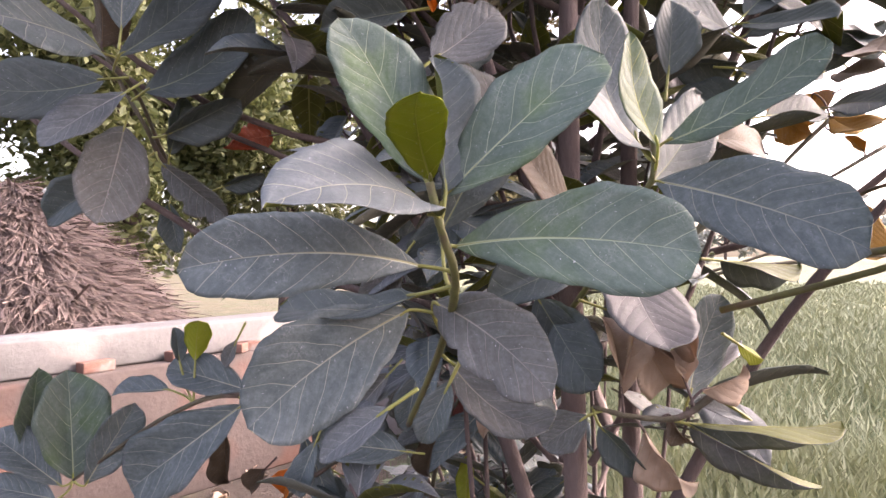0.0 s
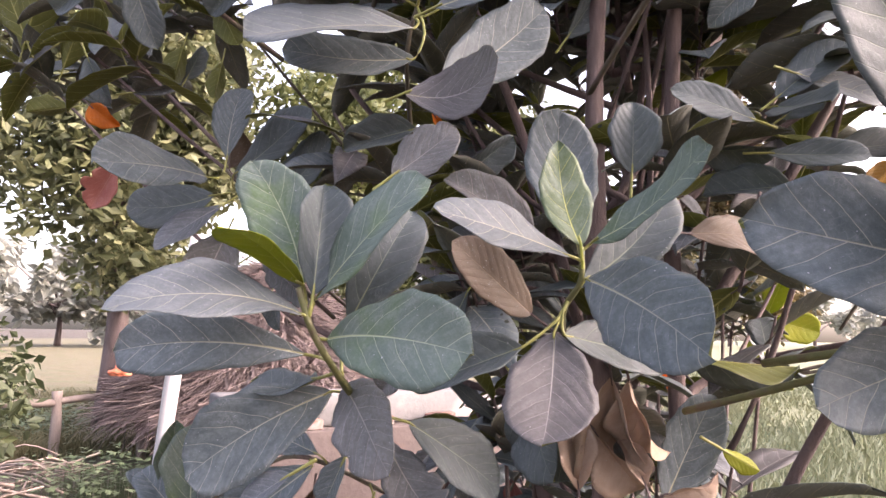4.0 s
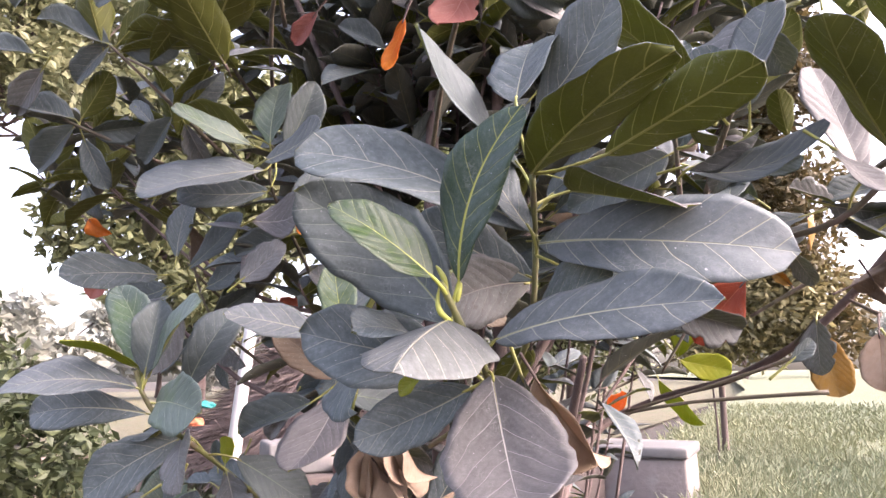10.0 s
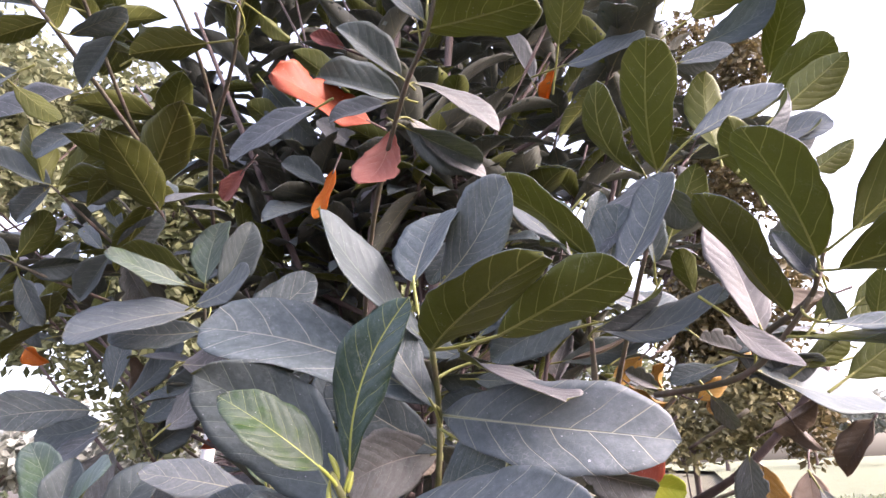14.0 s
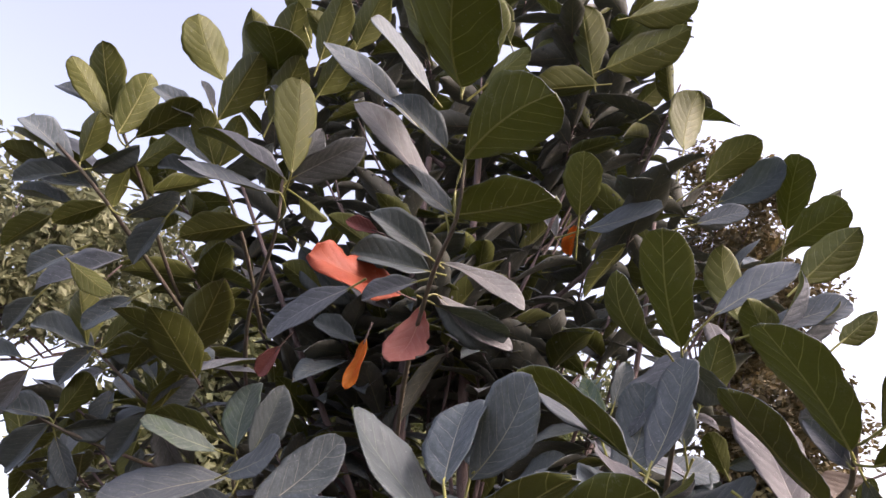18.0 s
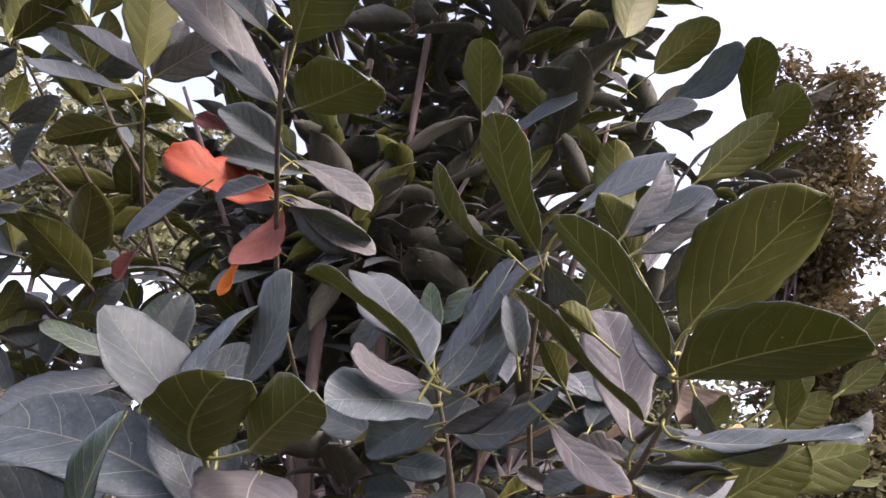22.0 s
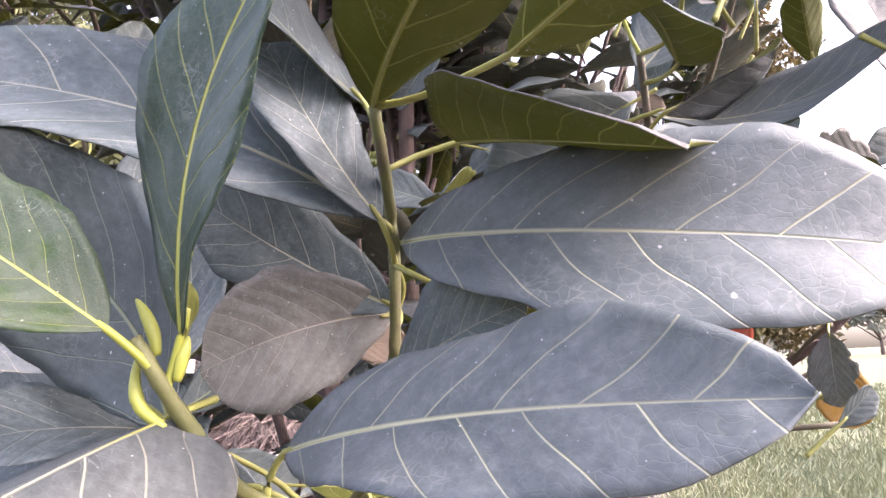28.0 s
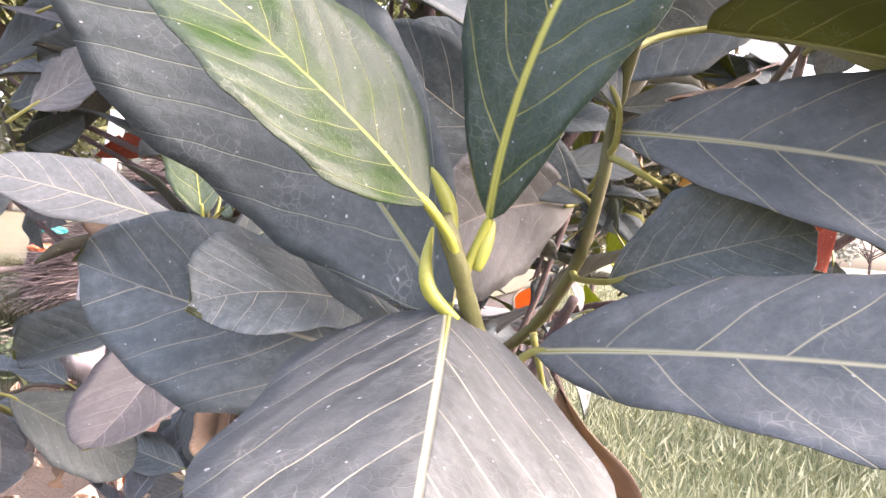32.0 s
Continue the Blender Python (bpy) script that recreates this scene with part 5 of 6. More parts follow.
def crown(count, left, right, fill, seed):
    rng = random.Random(seed)
    kinds = ["u", "d", "l", "p", "k", "n"]
    slots = {k: n for n, k in enumerate(kinds)}
    mats = [UPPER[k] for k in kinds] + [UNDER, PETIOLE, TWIG, UNDER_DULL, BARK]
    V, F, U, M = [], [], [], []
    made = 0
    while made < count + left + right + fill:
        if made < count:
            z, x, y = rng.uniform(0.75, 3.6), rng.uniform(-1, 1), rng.uniform(0.9, 2.25)
            hw = half_width(z)
            x = 0.28 + x * hw * ((1.22 if z < 2.0 else 0.95) if x < 0 else 0.95)
            if z < 1.4 and x > 0.25 and rng.random() < 0.85:
                continue
            if 1.4 < z < 2.05 and x > 0.5 and y > 0.95 and rng.random() < 0.65:
                continue
            if ((x - 0.2) / (hw * 1.6)) ** 2 + ((y - 1.33) / 0.87) ** 2 > 1:
                continue
        else:
            z, x, y = rng.uniform(1.9, 2.65), rng.uniform(-0.65, 0.1), rng.uniform(0.72, 1.4)
            if made >= count + left + right:
                z, x, y = rng.uniform(2.1, 2.75), rng.uniform(-0.45, 0.48), rng.uniform(0.98, 1.55)
                if made >= count + left + right + fill - 22:
                    z, x, y = rng.uniform(2.45, 2.8), rng.uniform(-0.6, -0.1), rng.uniform(0.95, 1.3)
                if made >= count + left + right + fill - 12:
                    z, x, y = rng.uniform(2.1, 2.45), rng.uniform(-1.3, -0.65), rng.uniform(0.9, 1.3)
            elif made >= count + left + right * 0.15:
                z, x, y = rng.uniform(2.2, 2.6), rng.uniform(0.2, 0.5), rng.uniform(0.9, 1.3)
            elif made >= count + left:
                z, x, y = rng.uniform(1.72, 2.1), rng.uniform(0.4, 0.66), rng.uniform(1.25, 1.9)
            elif made > count + left * 0.7:
                z, x, y = rng.uniform(2.08, 2.75), rng.uniform(-0.4, 0.08), rng.uniform(0.48, 0.82)
            elif made > count + left * 0.35:
                z, x, y = rng.uniform(2.12, 2.5), rng.uniform(-0.4, 0.16), rng.uniform(0.4, 0.8)
        made += 1
        axis = Vector((x - 0.28, y - 1.4, 1.0)).normalized()
        tip = Vector((x, y, z))
        tube_into(V, F, U, M, [tip - axis * 0.13, tip - axis * 0.06, tip + axis * 0.02], [0.003, 0.0028, 0.0024], 10, 5)
        if made % 5 == 0 and y > 0.55:
            low = Vector((0.3 + rng.uniform(-0.04, 0.04), 1.17 + rng.uniform(-0.04, 0.04), max(0.7, z - rng.uniform(0.55, 0.95))))
            end = tip - axis * 0.1
            bow = (low + end) / 2 + Vector((0, 0, -0.12 * (end - low).length)) + Vector((rng.gauss(0, 0.03), rng.gauss(0, 0.03), 0))
            limb("branch", [tuple(low), tuple(bow), tuple(end)], rng.uniform(0.006, 0.009), 0.003, BARK)
        turn = rng.uniform(0, 360)
        n = rng.randint(6, 10)
        for k in range(n):
            az = turn + k * 137.5
            el = rng.uniform(-38, 35) + 25 * k / n
            kind = rng.choices(kinds, [7, 4, 2, 4, 1, 0.5])[0]
            length = rng.uniform(0.12, 0.21)
            m = turned(tip - axis * 0.12 * (1 - k / n), az, el, rng.uniform(-30, 30)) @ Matrix.Diagonal((length, length, length, 1))
            width = rng.uniform(0.28, 0.43)
            pts = leaf_grid(9 if y > 0.85 else 16, 4 if y > 0.85 else 8, rng, rng.uniform(0.03, 0.2), rng.uniform(0.0, 0.2), 0.02, 0.08, form=(0.78, rng.uniform(0.7, 1.0)))
            blade_into(V, F, U, M, pts, m @ Matrix.Diagonal((1, width, 1, 1)), width, 0.004, (slots[kind], 9 if rng.random() < 0.72 and y > 0.85 else 6))
            tube_into(V, F, U, M, [m @ Vector((-0.1, 0, -0.03)), m @ Vector((0.1, 0, -0.004))], [0.0018, 0.0014], 8, 4)
    ob = tree_part("foliage", mesh_of("foliage", V, F, U, M, mats))
    tagged(ob, "dense dusty dark green leaves deeper in the crown", kind="stuff")


crown(275, 9, 21, 65, 5)

# ---- ground, field and far distance ----
GROUND = plain("soil_and_dry_grass", (0.032, 0.023, 0.018), (0.078, 0.056, 0.043), 1.6, 0.95, 0.9, 0.05, third=(0.06, 0.058, 0.03))
DRY_GRASS = plain("dry_grass", (0.075, 0.066, 0.035), (0.17, 0.142, 0.082), 2.2, 0.95, 0.9, 0.05, third=(0.09, 0.1, 0.04))
WHEAT_FAR = plain("field_far", (0.105, 0.118, 0.058), (0.2, 0.205, 0.12), 1.6, 0.95, 0.9, 0.05)


def sheet(name, xs, ys, height, material, label):
    verts = [(x, y, height(x, y)) for y in ys for x in xs]
    n = len(xs)
    faces = [(j * n + i, j * n + i + 1, (j + 1) * n + i + 1, (j + 1) * n + i) for j in range(len(ys) - 1) for i in range(n - 1)]
    me = bpy.data.meshes.new(name)
    me.from_pydata(verts, [], faces)
    me.materials.append(material)
    me.polygons.foreach_set("use_smooth", [True] * len(faces))
    return tagged(new(name, me), label, name, kind="structure")


steps = [-1500, -400, -120, -50, -25] + [-14 + 0.7 * k for k in range(41)] + [25, 50, 120, 400, 1500]
sheet("ground", steps, steps, lambda x, y: 0.05 * noise.noise((x * 0.5, y * 0.5, 0)) if abs(x) < 14 and abs(y) < 14 else 0, GROUND, "bare brown earth with dry grass")


def field_edge(y):
    return 0.15 - 0.04 * y if y < 6.6 else -0.8 - 0.04 * y


xs = [0.0, 3, 8, 16, 40, 120, 500, 1500]
me = bpy.data.meshes.new("field")
ys = [9, 14, 22, 40, 90, 300, 1500]
vs = [(field_edge(y) * (1 if y < 50 else y / 50) + x, y, 0.5) for y in ys for x in xs]
me.from_pydata(vs, [], [(j * 8 + i, j * 8 + i + 1, (j + 1) * 8 + i + 1, (j + 1) * 8 + i) for j in range(len(ys) - 1) for i in range(7)])
me.materials.append(WHEAT_FAR)
tagged(new("field", me), "far part of the green wheat field", "field", kind="structure")


sheet("meadow", [-90, -45, -24, -16, -12, -9, -6, -3.2], [9.6, 11, 13, 17, 25, 50, 120], lambda x, y: 0.07 + 0.04 * noise.noise((x * 0.4, y * 0.4, 3)), DRY_GRASS, "pale dry grass beyond the yard")


def tufts(count, seed):
    rng = random.Random(seed)
    V, F = [], []
    for _ in range(count):
        a, d = radians(rng.uniform(33, 72)), 8.6 + 8 * rng.random() ** 1.6
        cx, cy = -math.sin(a) * d, math.cos(a) * d
        for _ in range(7):
            x, y, h = cx + rng.gauss(0, 0.05), cy + rng.gauss(0, 0.05), rng.uniform(0.1, 0.32)
            dx, dy, w = rng.gauss(0, 0.1), rng.gauss(0, 0.1), rng.uniform(0.006, 0.012)
            k = len(V)
            V += [(x - w, y, 0.04), (x + w, y, 0.04), (x + dx * 0.5 + w * 0.7, y + dy * 0.5, h * 0.7), (x + dx * 0.5 - w * 0.7, y + dy * 0.5, h * 0.7), (x + dx * 1.3, y + dy * 1.3, h)]
            F += [(k, k + 1, k + 2, k + 3), (k + 3, k + 2, k + 4)]
    me = bpy.data.meshes.new("grass")
    me.from_pydata(V, [], F)
    me.materials.append(strewn("grass_blades", (0.075, 0.085, 0.03), (0.27, 0.225, 0.12), 0.8, 0.2, 1.2))
    tagged(new("grass", me), "dry tufts of grass on the open ground", "grass", kind="stuff")


tufts(4200, 41)


def wheat(count, seed):
    rng = random.Random(seed)
    V, F, M = [], [], []
    for _ in range(count):
        y = 1.6 + 20 * rng.random() ** 1.75
        x = field_edge(y) + rng.random() * (1.5 + 1.15 * y)
        thin = noise.noise((x * 0.9, y * 0.9, 7))
        h = rng.uniform(0.42, 0.62) + 0.07 * thin
        lean, way = rng.uniform(0, 0.14), rng.uniform(0, 6.28)
        dx, dy = lean * math.cos(way), lean * math.sin(way)
        wide = 0.0016 + 0.0006 * y
        a = rng.uniform(0, 3.14)
        cx, cy = wide * math.cos(a), wide * math.sin(a)
        k = len(V)
        V += [(x - cx, y - cy, 0), (x + cx, y + cy, 0), (x + dx * 0.6 + cx, y + dy * 0.6 + cy, h * 0.7), (x + dx * 0.6 - cx, y + dy * 0.6 - cy, h * 0.7), (x + dx * 1.6, y + dy * 1.6, h)]
        F += [(k, k + 1, k + 2, k + 3), (k + 3, k + 2, k + 4)]
        M += [0, 0]
        if rng.random() < 0.55 + 0.4 * thin:
            # a bearded ear: spindle on top of the stalk
            k = len(V)
            e, low, high = wide * 1.9, h * 0.93, h * 1.12
            tx, ty = x + dx * 1.5, y + dy * 1.5
            V += [(tx, ty, low), (tx + dx * 0.2 - e, ty, low + 0.035), (tx + dx * 0.2 + e * 0.5, ty + e * 0.8, low + 0.035), (tx + dx * 0.2 + e * 0.5, ty - e * 0.8, low + 0.035), (tx + dx * 0.8, ty + dy * 0.8, high)]
            F += [(k, k + 2, k + 1), (k, k + 3, k + 2), (k, k + 1, k + 3), (k + 1, k + 2, k + 4), (k + 2, k + 3, k + 4), (k + 3, k + 1, k + 4)]
            M += [1] * 6
    me = bpy.data.meshes.new("wheat")
    me.from_pydata(V, [], F)
    me.materials.append(strewn("wheat_blades", (0.085, 0.12, 0.065), (0.27, 0.3, 0.185), 0.7, 0.3, 0.8))
    me.materials.append(strewn("wheat_ears", (0.24, 0.26, 0.14), (0.44, 0.44, 0.3), 0.75, 0.25, 0.8))
    me.polygons.foreach_set("material_index", M)
    tagged(new("wheat", me), "green wheat with pale ears in a field", "wheat", kind="stuff")


wheat(110000, 8)


def leafy_tree(name, place, height, centre, radius, leaves, leaf, low, high, seed, label, trunk=0.12, lumps=16, fork=0.25):
    """A tree with a tapered trunk, limbs and a crown of many small leaves with gaps."""
    rng = random.Random(seed)
    root = new(name)
    root.location = place
    tagged(root, label, "tree" if "tree" in name else "bush")
    back = Matrix.Translation(place).inverted()
    p = Vector(place)
    V, F, U, M = [], [], [], []
    top = p + Vector((0, 0, height * 0.8))
    tube_into(V, F, U, M, smooth_line([p, p + Vector((0.05, 0.03, height * 0.3)), top]), [trunk * (1 - 0.07 * k) for k in range(11)], 0, 8)
    blobs = []
    for k in range(lumps):
        d = Vector((rng.gauss(0, 1), rng.gauss(0, 1), rng.gauss(0, 0.9))).normalized() * rng.uniform(0.35, 0.95)
        c = Vector(centre) + Vector((d.x * radius[0], d.y * radius[1], d.z * radius[2]))
        blobs.append((c, rng.uniform(0.25, 0.42) * min(radius)))
        tube_into(V, F, U, M, smooth_line([p + Vector((0, 0, height * rng.uniform(fork, fork + 0.25))), (p + Vector((0, 0, height * 0.5)) + c) / 2 + Vector((0, 0, 0.1)), c], 3), [trunk * 0.4 * (1 - 0.13 * q) for q in range(7)], 0, 5)
    me = mesh_of("trunk", V, F, U, M, (BARK,))
    t = new("trunk", me)
    t.parent, t.matrix_parent_inverse = root, back
    V, F = [], []
    for _ in range(leaves):
        c, r = rng.choice(blobs)
        d = Vector((rng.gauss(0, 1), rng.gauss(0, 1), rng.gauss(0, 1))).normalized() * r * rng.uniform(0.5, 1.25)
        q = c + d
        a = Vector((rng.gauss(0, 1), rng.gauss(0, 1), rng.gauss(-0.4, 0.7))).normalized()
        s = a.cross(Vector((rng.gauss(0, 1), rng.gauss(0, 1), rng.gauss(0, 1)))).normalized()
        n = a.cross(s)
        ln = leaf * rng.uniform(0.6, 1.3)
        k = len(V)
        V += [q, q + a * ln * 0.5 + s * ln * 0.25 + n * ln * 0.06, q + a * ln, q + a * ln * 0.5 - s * ln * 0.25 + n * ln * 0.06]
        F += [(k, k + 1, k + 2), (k, k + 2, k + 3)]
    me = bpy.data.meshes.new("crown")
    me.from_pydata([tuple(v) for v in V], [], F)
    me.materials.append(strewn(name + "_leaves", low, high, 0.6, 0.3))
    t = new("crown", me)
    t.parent, t.matrix_parent_inverse = root, back
    return root


def polar(yaw, dist, z=0.0):
    """A place by its bearing, in degrees to the left of +y, and its distance from the walk's start."""
    return (-math.sin(radians(yaw)) * dist, math.cos(radians(yaw)) * dist, z)


leafy_tree("tree", polar(1.2, 9.5), 8.3, polar(-5.0, 9.5, 4.5), (1.12, 1.12, 3.9), 26000, 0.12, (0.035, 0.035, 0.012), (0.17, 0.12, 0.05), 3, "tall slender tree with yellowing small leaves", trunk=0.05, lumps=44)
leafy_tree("tree", polar(47, 10), 6.5, polar(47, 10, 4.2), (1.9, 1.9, 2.9), 20000, 0.19, (0.045, 0.06, 0.022), (0.21, 0.21, 0.1), 4, "wide shady tree beside the hut", trunk=0.2, lumps=34)
leafy_tree("tree", polar(27, 12), 6.5, polar(27, 12, 4.2), (2.4, 2.4, 2.6), 26000, 0.18, (0.035, 0.055, 0.015), (0.2, 0.21, 0.08), 6, "leafy tree behind the low wall", trunk=0.18, lumps=28)
leafy_tree("tree", polar(67, 11), 8.5, polar(66, 11, 7.2), (3.2, 3.2, 1.9), 19000, 0.19, (0.06, 0.075, 0.035), (0.26, 0.26, 0.14), 14, "leafy tree with small grey-green leaves behind the yard", trunk=0.09, lumps=34, fork=0.62)
leafy_tree("tree", polar(15, 14), 6.0, polar(15, 14, 3.9), (2.3, 2.3, 2.7), 18000, 0.19, (0.035, 0.055, 0.02), (0.18, 0.18, 0.08), 15, "leafy tree in the haze behind the low wall", trunk=0.16, lumps=26)
leafy_tree("bush", polar(1.6, 9.0), 2.9, polar(-1.6, 9.0, 2.25), (1.15, 0.9, 0.95), 6500, 0.11, (0.08, 0.075, 0.03), (0.32, 0.27, 0.13), 16, "yellowing bush under the slender tree", trunk=0.02, lumps=24, fork=0.55)
leafy_tree("bush", polar(68, 5.4), 3.2, polar(68, 5.4, 1.85), (1.5, 1.5, 1.75), 25000, 0.11, (0.014, 0.024, 0.01), (0.075, 0.09, 0.036), 7, "dark green bush at the edge of the yard", trunk=0.05, lumps=18)
# Distance haze is put into these trees' leaf colours as pale grey.
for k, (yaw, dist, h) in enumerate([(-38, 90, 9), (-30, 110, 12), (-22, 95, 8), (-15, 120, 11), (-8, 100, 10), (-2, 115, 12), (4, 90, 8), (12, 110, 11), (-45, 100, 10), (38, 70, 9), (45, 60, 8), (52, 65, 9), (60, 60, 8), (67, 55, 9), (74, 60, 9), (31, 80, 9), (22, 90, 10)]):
    leafy_tree("tree", polar(yaw, dist), h * 0.8, polar(yaw, dist, h * 0.55), (h * 0.9, h * 0.9, h * 0.42), 1500, 1.1, (0.16, 0.17, 0.15), (0.3, 0.3, 0.26), 20 + k, "far tree beyond the field, leaves coloured pale for haze", trunk=0.3, lumps=12)

# ---- low wall ----
PLASTER = plain("pink_plaster", (0.055, 0.04, 0.036), (0.105, 0.08, 0.073), 2.2, 0.9, 0.7, 0.012, third=(0.11, 0.053, 0.04))
COPING = plain("pale_cement", (0.105, 0.1, 0.1), (0.17, 0.162, 0.16), 3.0, 0.85, 0.6, 0.008, third=(0.26, 0.22, 0.21))


def box_bm(sx, sy, sz, bevel=0.01):
    bm = bmesh.new()
    bmesh.ops.create_cube(bm, size=1, matrix=Matrix.Translation((0, 0, sz / 2)) @ Matrix.Diagonal((sx, sy, sz, 1)))
    if bevel:
        bmesh.ops.bevel(bm, geom=bm.edges[:], offset=bevel, segments=2, affect="EDGES", profile=0.5)
    return bm


def low_wall(a, b, name, top=0.88, wide=0.4, tall=0.22, plaster=PLASTER):
    a, b = Vector(a), Vector(b)
    d = b - a
    root = new(name)
    root.matrix_basis = pose((a.x + b.x) / 2, (a.y + b.y) / 2, 0, rz=math.degrees(math.atan2(d.y, d.x)))
    tagged(root, "low masonry wall with a pale cement top", "wall", kind="structure")
    w = part("face", box_bm(d.length, 0.62, top, 0.02), plaster)
    w.parent = root
    c = part("coping", box_bm(d.length + (0.05 if wide > 0.62 else -0.02), wide, tall, 0.02), COPING)
    c.parent, c.location = root, (0, 0, top + 0.004)
    return root


PALE_PLASTER = plain("lilac_grey_plaster", (0.13, 0.11, 0.108), (0.21, 0.182, 0.178), 2.6, 0.9, 0.6, 0.01, third=(0.2, 0.19, 0.19))
low_wall((-0.05, 5.95, 0), (-0.85, 5.95, 0), "wall_end", 0.84, 0.68, 0.09, PALE_PLASTER)
low_wall((-0.95, 5.75, 0), (-2.6, 3.5, 0), "wall_yard")
BRICK = plain("old_brick", (0.13, 0.06, 0.045), (0.22, 0.12, 0.095), 12, 0.9, 0.8, 0.004, third=(0.2, 0.17, 0.16))
first = None
for along, turn in ((0.607, 8), (0.42, -14), (0.44, 30), (0.8, 3)):
    m = pose(-0.95 - 1.65 * along + 0.205, 5.75 - 2.25 * along - 0.15, 0.88, rz=53.7 + turn)
    if first is None:
        first = part("brick", box_bm(0.19, 0.09, 0.065, 0.006), BRICK)
        first.matrix_basis = m
        tagged(first, "loose weathered brick lying on the wall's ledge", "brick", group="bricks on the wall")
    else:
        copy_thing(first, m)

# ---- hut, pipe, fence ----
STRAW = strewn("dry_thatch", (0.08, 0.057, 0.052), (0.21, 0.157, 0.143), 0.9, 0.05, 2.0)
WOOD = plain("grey_wood", (0.16, 0.12, 0.1), (0.32, 0.26, 0.23), 9, 0.85, 0.6, 0.004, stretch=(1, 1, 0.2))
PVC = plain("white_pipe", (0.5, 0.48, 0.48), (0.6, 0.58, 0.58), 5, 0.45, 0.1, 0.001)


def thatch(cx, cy, base, top, rx, ry, count, seed):
    rng = random.Random(seed)
    V, F = [], []
    for _ in range(count):
        a, h = rng.uniform(0, 6.28), rng.random() ** 0.9
        r = (1 - h) ** 0.75
        p = Vector((cx + rx * r * math.cos(a), cy + ry * r * math.sin(a), base + (top - base) * h + rng.uniform(-0.06, 0.06)))
        d = Vector((math.cos(a) * rx, math.sin(a) * ry, -(top - base) * 0.9)).normalized()
        d = (d + Vector((rng.gauss(0, 0.45), rng.gauss(0, 0.45), rng.gauss(0, 0.3)))).normalized()
        s = d.cross(Vector((math.cos(a), math.sin(a), 0.6))).normalized() * (rng.uniform(0.003, 0.009) if rng.random() < 0.93 else rng.uniform(0.01, 0.02))
        ln = rng.uniform(0.15, 0.5)
        k = len(V)
        lift = Vector((math.cos(a), math.sin(a), 0.8)) * rng.uniform(0, 0.08)
        V += [p - s, p + s, p + d * ln + s * 0.6 + lift, p + d * ln - s * 0.6 + lift]
        F += [(k, k + 1, k + 2, k + 3)]
    bm = bmesh.new()
    bmesh.ops.create_cone(bm, segments=14, radius1=1, radius2=0.05, depth=1, cap_ends=True)
    bmesh.ops.transform(bm, matrix=Matrix.Translation((cx, cy, (base + top) / 2)) @ Matrix.Diagonal((rx * 0.95, ry * 0.95, top - base, 1)), verts=bm.verts)
    core = [tuple(v.co) for v in bm.verts]
    k0 = len(V)
    F += [tuple(k0 + v.index for v in f.verts) for f in bm.faces]
    V += [Vector(c) for c in core]
    bm.free()
    me = bpy.data.meshes.new("thatch")
    me.from_pydata([tuple(v) for v in V], [], F)
    me.materials.append(STRAW)
    return me


hx, hy = -4.72, 6.8
hut = new("hut")
hut.location = (hx, hy, 0)
tagged(hut, "small shelter of dry thatch on wooden posts", "hut")
roof = new("thatch", thatch(hx, hy, 0.6, 2.37, 1.88, 1.5, 34000, 9))
roof.parent, roof.matrix_parent_inverse = hut, Matrix.Translation((-hx, -hy, 0))


def post_mesh(points, radius, name, material, sides=8):
    v, f, u, m = [], [], [], []
    rng = random.Random(name + str(points[0]))
    line = smooth_line(points, 3)
    tube_into(v, f, u, m, line, [radius * rng.uniform(0.88, 1.1) for _ in line], 0, sides)
    return mesh_of(name, v, f, u, m, (material,))


for dx, dy in ((-1.1, -0.75), (-0.25, -1.1), (0.7, -0.95), (-1.1, 0.6), (0.9, 0.6)):
    o = new("post", post_mesh([(hx + dx, hy + dy, 0), (hx + dx * 1.01, hy + dy, 0.5), (hx + dx, hy + dy, 1.05)], 0.06, "post", WOOD))
    o.parent, o.matrix_parent_inverse = hut, Matrix.Translation((-hx, -hy, 0))
px, py, _ = polar(41.9, 6.3)
tagged(new("pipe", post_mesh([(px, py, 0), (px + 0.07, py + 0.02, 1.0), (px + 0.24, py + 0.05, 2.42)], 0.068, "pipe", PVC, 14)), "white plastic pipe standing in the yard", "pipe")

fence = new("fence")
fx, fy, _ = polar(49, 8.4)
fence.location = (fx, fy, 0)
tagged(fence, "low fence of rough wooden posts and a rail", "fence")
ends = [polar(yaw, d) for yaw, d in ((50.2, 8.6), (44.4, 9.1), (58, 8.2))]
for ex, ey, _ in ends:
    o = new("post", post_mesh([(ex, ey, 0), (ex + 0.02, ey, 0.4), (ex - 0.01, ey, 0.8)], 0.055, "post", WOOD))
    o.parent, o.matrix_parent_inverse = fence, Matrix.Translation((-fx, -fy, 0))
for a, b, z in ((0, 1, 0.68), (2, 0, 0.66)):
    o = new("rail", post_mesh([(*ends[a][:2], z), ((ends[a][0] + ends[b][0]) / 2, (ends[a][1] + ends[b][1]) / 2, z + 0.03), (*ends[b][:2], z)], 0.045, "rail", WOOD))
    o.parent, o.matrix_parent_inverse = fence, Matrix.Translation((-fx, -fy, 0))


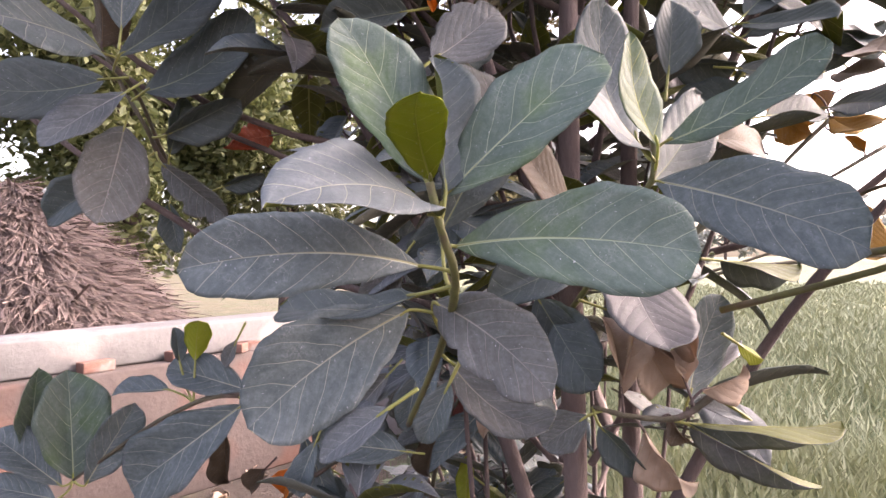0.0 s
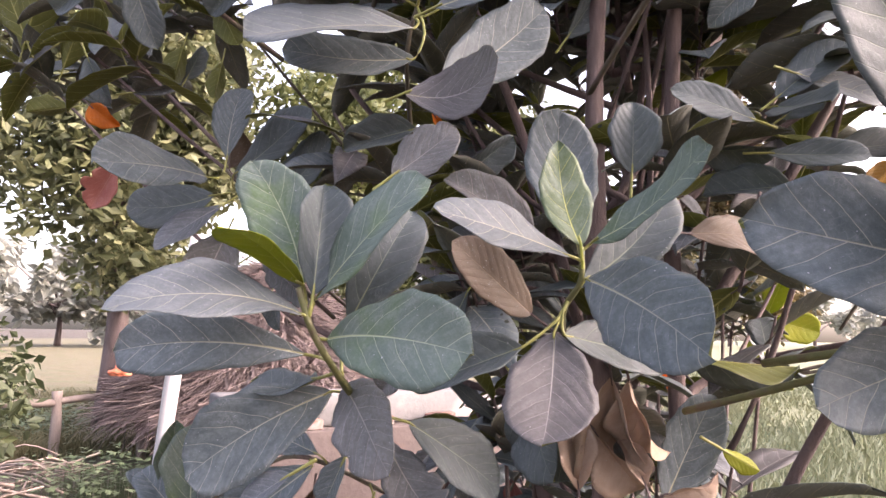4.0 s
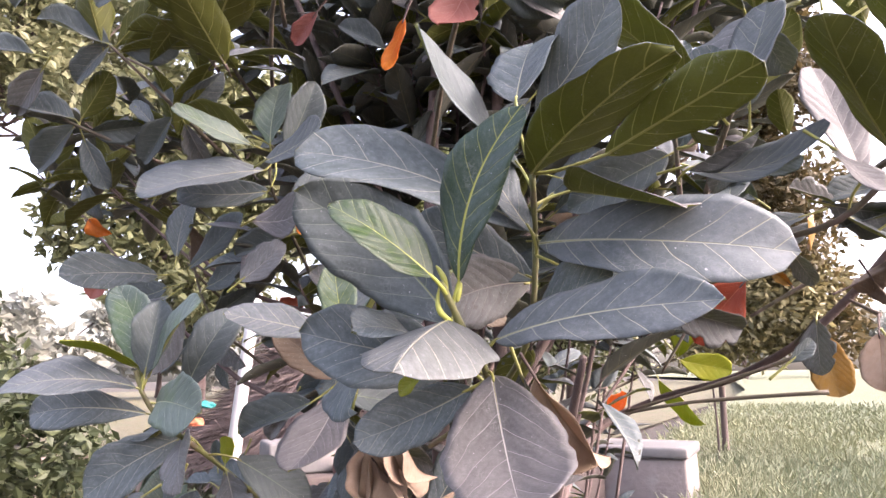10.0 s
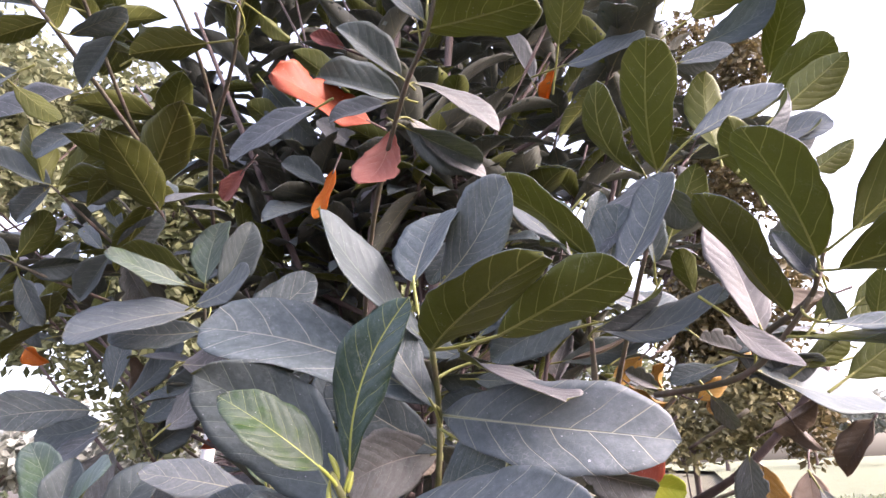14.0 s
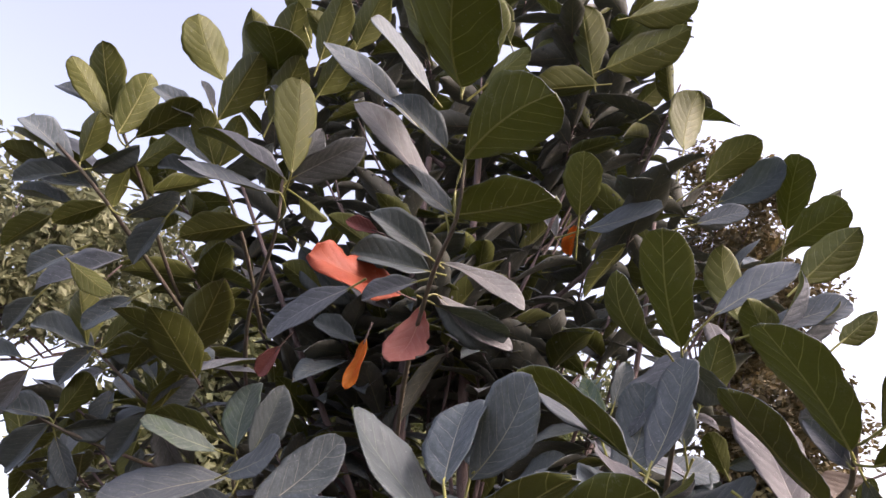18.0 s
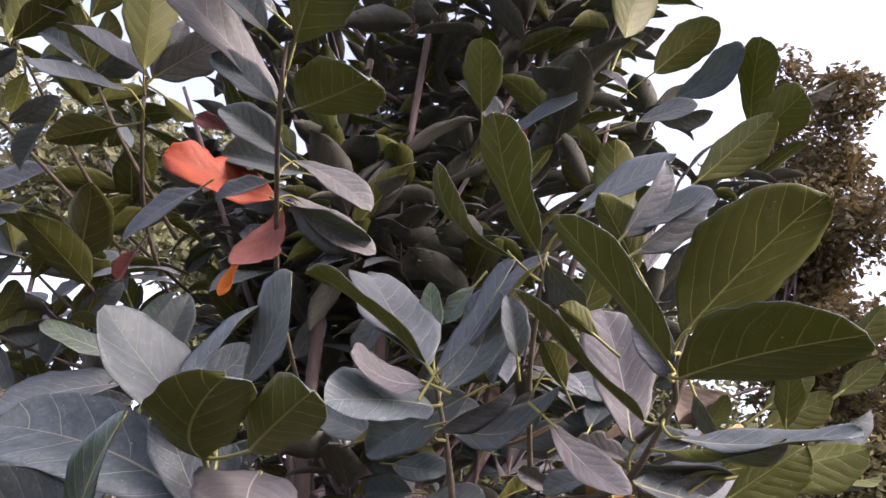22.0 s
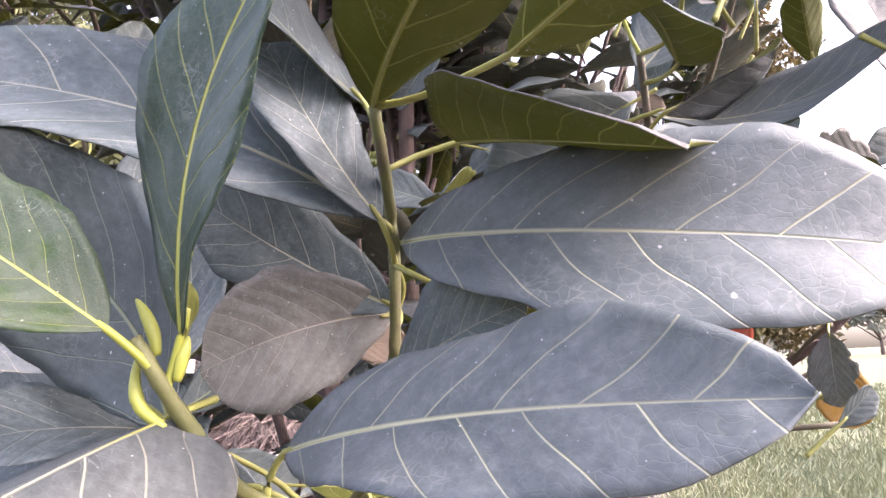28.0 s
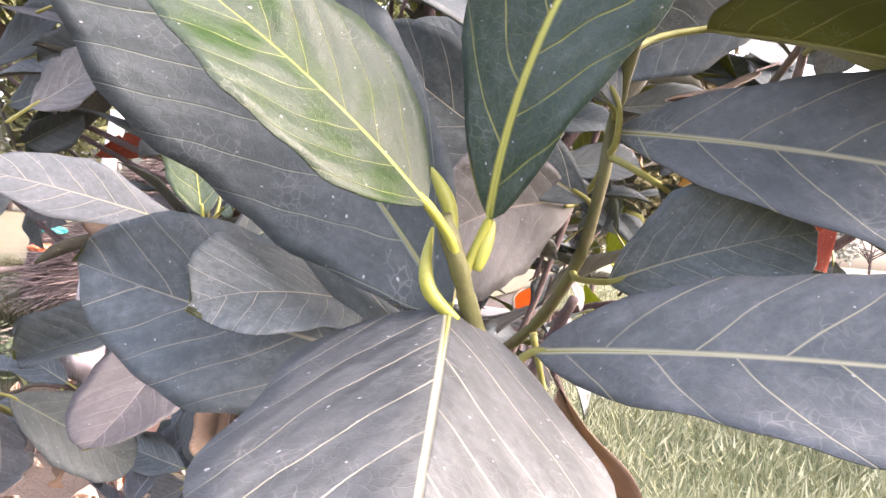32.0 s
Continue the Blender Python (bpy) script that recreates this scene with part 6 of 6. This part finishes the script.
def crumpled(name, place, size, colours, seed, label, category):
    """A heap of creased sheet, as a bag or a cloth lies."""
    rng = random.Random(seed)
    bm = bmesh.new()
    bmesh.ops.create_icosphere(bm, subdivisions=4, radius=1)
    off = Vector((rng.uniform(0, 50), rng.uniform(0, 50), 0))
    for v in bm.verts:
        d = v.co.normalized()
        k = 1 + 0.5 * noise.noise(d * 1.6 + off) + 0.16 * abs(noise.noise(d * 5 + off))
        v.co = Vector((d.x * size[0] * k, d.y * size[1] * k, max(d.z * size[2] * k, -0.3 * size[2])))
    lo = min(v.co.z for v in bm.verts)
    for v in bm.verts:
        v.co.z -= lo
    ob = part(name, bm, plain(name + "_sheet", *colours, 6, 0.7, 0.5, 0.004))
    ob.location = place
    return tagged(ob, label, category)


crumpled("bag", polar(40.4, 6.2), (0.24, 0.24, 0.34), ((0.2, 0.175, 0.18), (0.3, 0.265, 0.27)), 3, "crumpled white plastic sack on the ground", "bag")
crumpled("cloth", polar(45.0, 7.35, 1.24), (0.12, 0.12, 0.06), ((0.01, 0.16, 0.16), (0.02, 0.3, 0.3)), 4, "turquoise cloth lying on the thatch", "cloth")
crumpled("cloth", polar(45.6, 7.3, 1.05), (0.1, 0.1, 0.07), ((0.5, 0.12, 0.06), (0.6, 0.2, 0.1)), 5, "orange cloth lying on the thatch", "cloth")


# ---- litter, brushwood and weeds ----
def litter(count, seed):
    rng = random.Random(seed)
    V, F, U, M = [], [], [], []
    for _ in range(count):
        x, y, _ = polar(rng.uniform(8, 62), rng.uniform(2.2, 6.0))
        m = turned((x, y, 0.03), rng.uniform(0, 360), rng.uniform(-12, 18), rng.uniform(-40, 40)) @ Matrix.Diagonal((0.15, 0.15, 0.15, 1))
        pts = leaf_grid(5, 4, rng, rng.uniform(0.3, 0.8), 0.15, 0.06, 0.3)
        blade_into(V, F, U, M, pts, m @ Matrix.Diagonal((1, 0.5, 1, 1)), 0.5, 0.004, (rng.randint(0, 1), 0))
    tagged(new("leaf_litter", mesh_of("leaf_litter", V, F, U, M, (UPPER["b"], UPPER["n"]))), "dry brown leaves fallen on the bare earth", "leaf litter", kind="stuff")


litter(260, 31)


def brushwood(place, count, reach, seed, label):
    """A pile of dry sticks that lie over one another."""
    rng = random.Random(seed)
    root = new("brushwood_pile")
    root.location = place
    tagged(root, label, "brushwood")
    for _ in range(count):
        a, r = rng.uniform(0, 6.28), rng.uniform(0.0, reach * 0.6)
        way = rng.gauss(0.5, 0.5)
        c = Vector((place[0] + r * math.cos(a), place[1] + r * math.sin(a), 0.05 + rng.uniform(0, 0.35) * (1 - r / reach)))
        d = Vector((math.cos(way), math.sin(way), rng.uniform(-0.12, 0.3))) * reach * rng.uniform(0.4, 0.9)
        bend = Vector((rng.gauss(0, 0.06), rng.gauss(0, 0.06), rng.uniform(0.0, 0.15)))
        low = c - d
        low.z = max(low.z, 0.02)
        o = new("stick", post_mesh([low, c + bend, c + d], rng.uniform(0.006, 0.014), "stick", WOOD, 5))
        o.parent, o.matrix_parent_inverse = root, Matrix.Translation(place).inverted()


brushwood(polar(57, 5.6), 34, 0.8, 12, "pile of dry grey sticks on the yard's earth")
brushwood(polar(51, 7.0), 22, 0.7, 13, "tangle of dry branches beside the fence")


def weeds(x, y, reach, count, seed):
    rng = random.Random(seed)
    V, F = [], []
    for _ in range(count):
        px, py = x + rng.gauss(0, reach), y + rng.gauss(0, reach)
        h = rng.uniform(0.1, 0.42)
        a = rng.uniform(0, 6.28)
        d, w = Vector((math.cos(a), math.sin(a), rng.uniform(-0.3, 0.5))) * rng.uniform(0.04, 0.1), Vector((-math.sin(a), math.cos(a), 0)) * rng.uniform(0.012, 0.03)
        p = Vector((px, py, h))
        k = len(V)
        V += [Vector((px - 0.003, py, 0)), Vector((px + 0.003, py, 0)), p, p + d * 0.5 + w, p + d, p + d * 0.5 - w]
        F += [(k, k + 1, k + 2), (k + 2, k + 3, k + 4, k + 5)]
    me = bpy.data.meshes.new("weeds")
    me.from_pydata([tuple(v) for v in V], [], F)
    me.materials.append(strewn("weed_leaves", (0.03, 0.05, 0.02), (0.13, 0.17, 0.09), 0.7, 0.25, 3.0))
    tagged(new("weeds", me), "low green weeds growing on bare earth", "weeds", kind="stuff")


weeds(0.55, 4.0, 0.4, 2600, 41)
weeds(-8.0, 6.6, 0.8, 3000, 42)
weeds(-4.6, 4.4, 0.35, 700, 43)
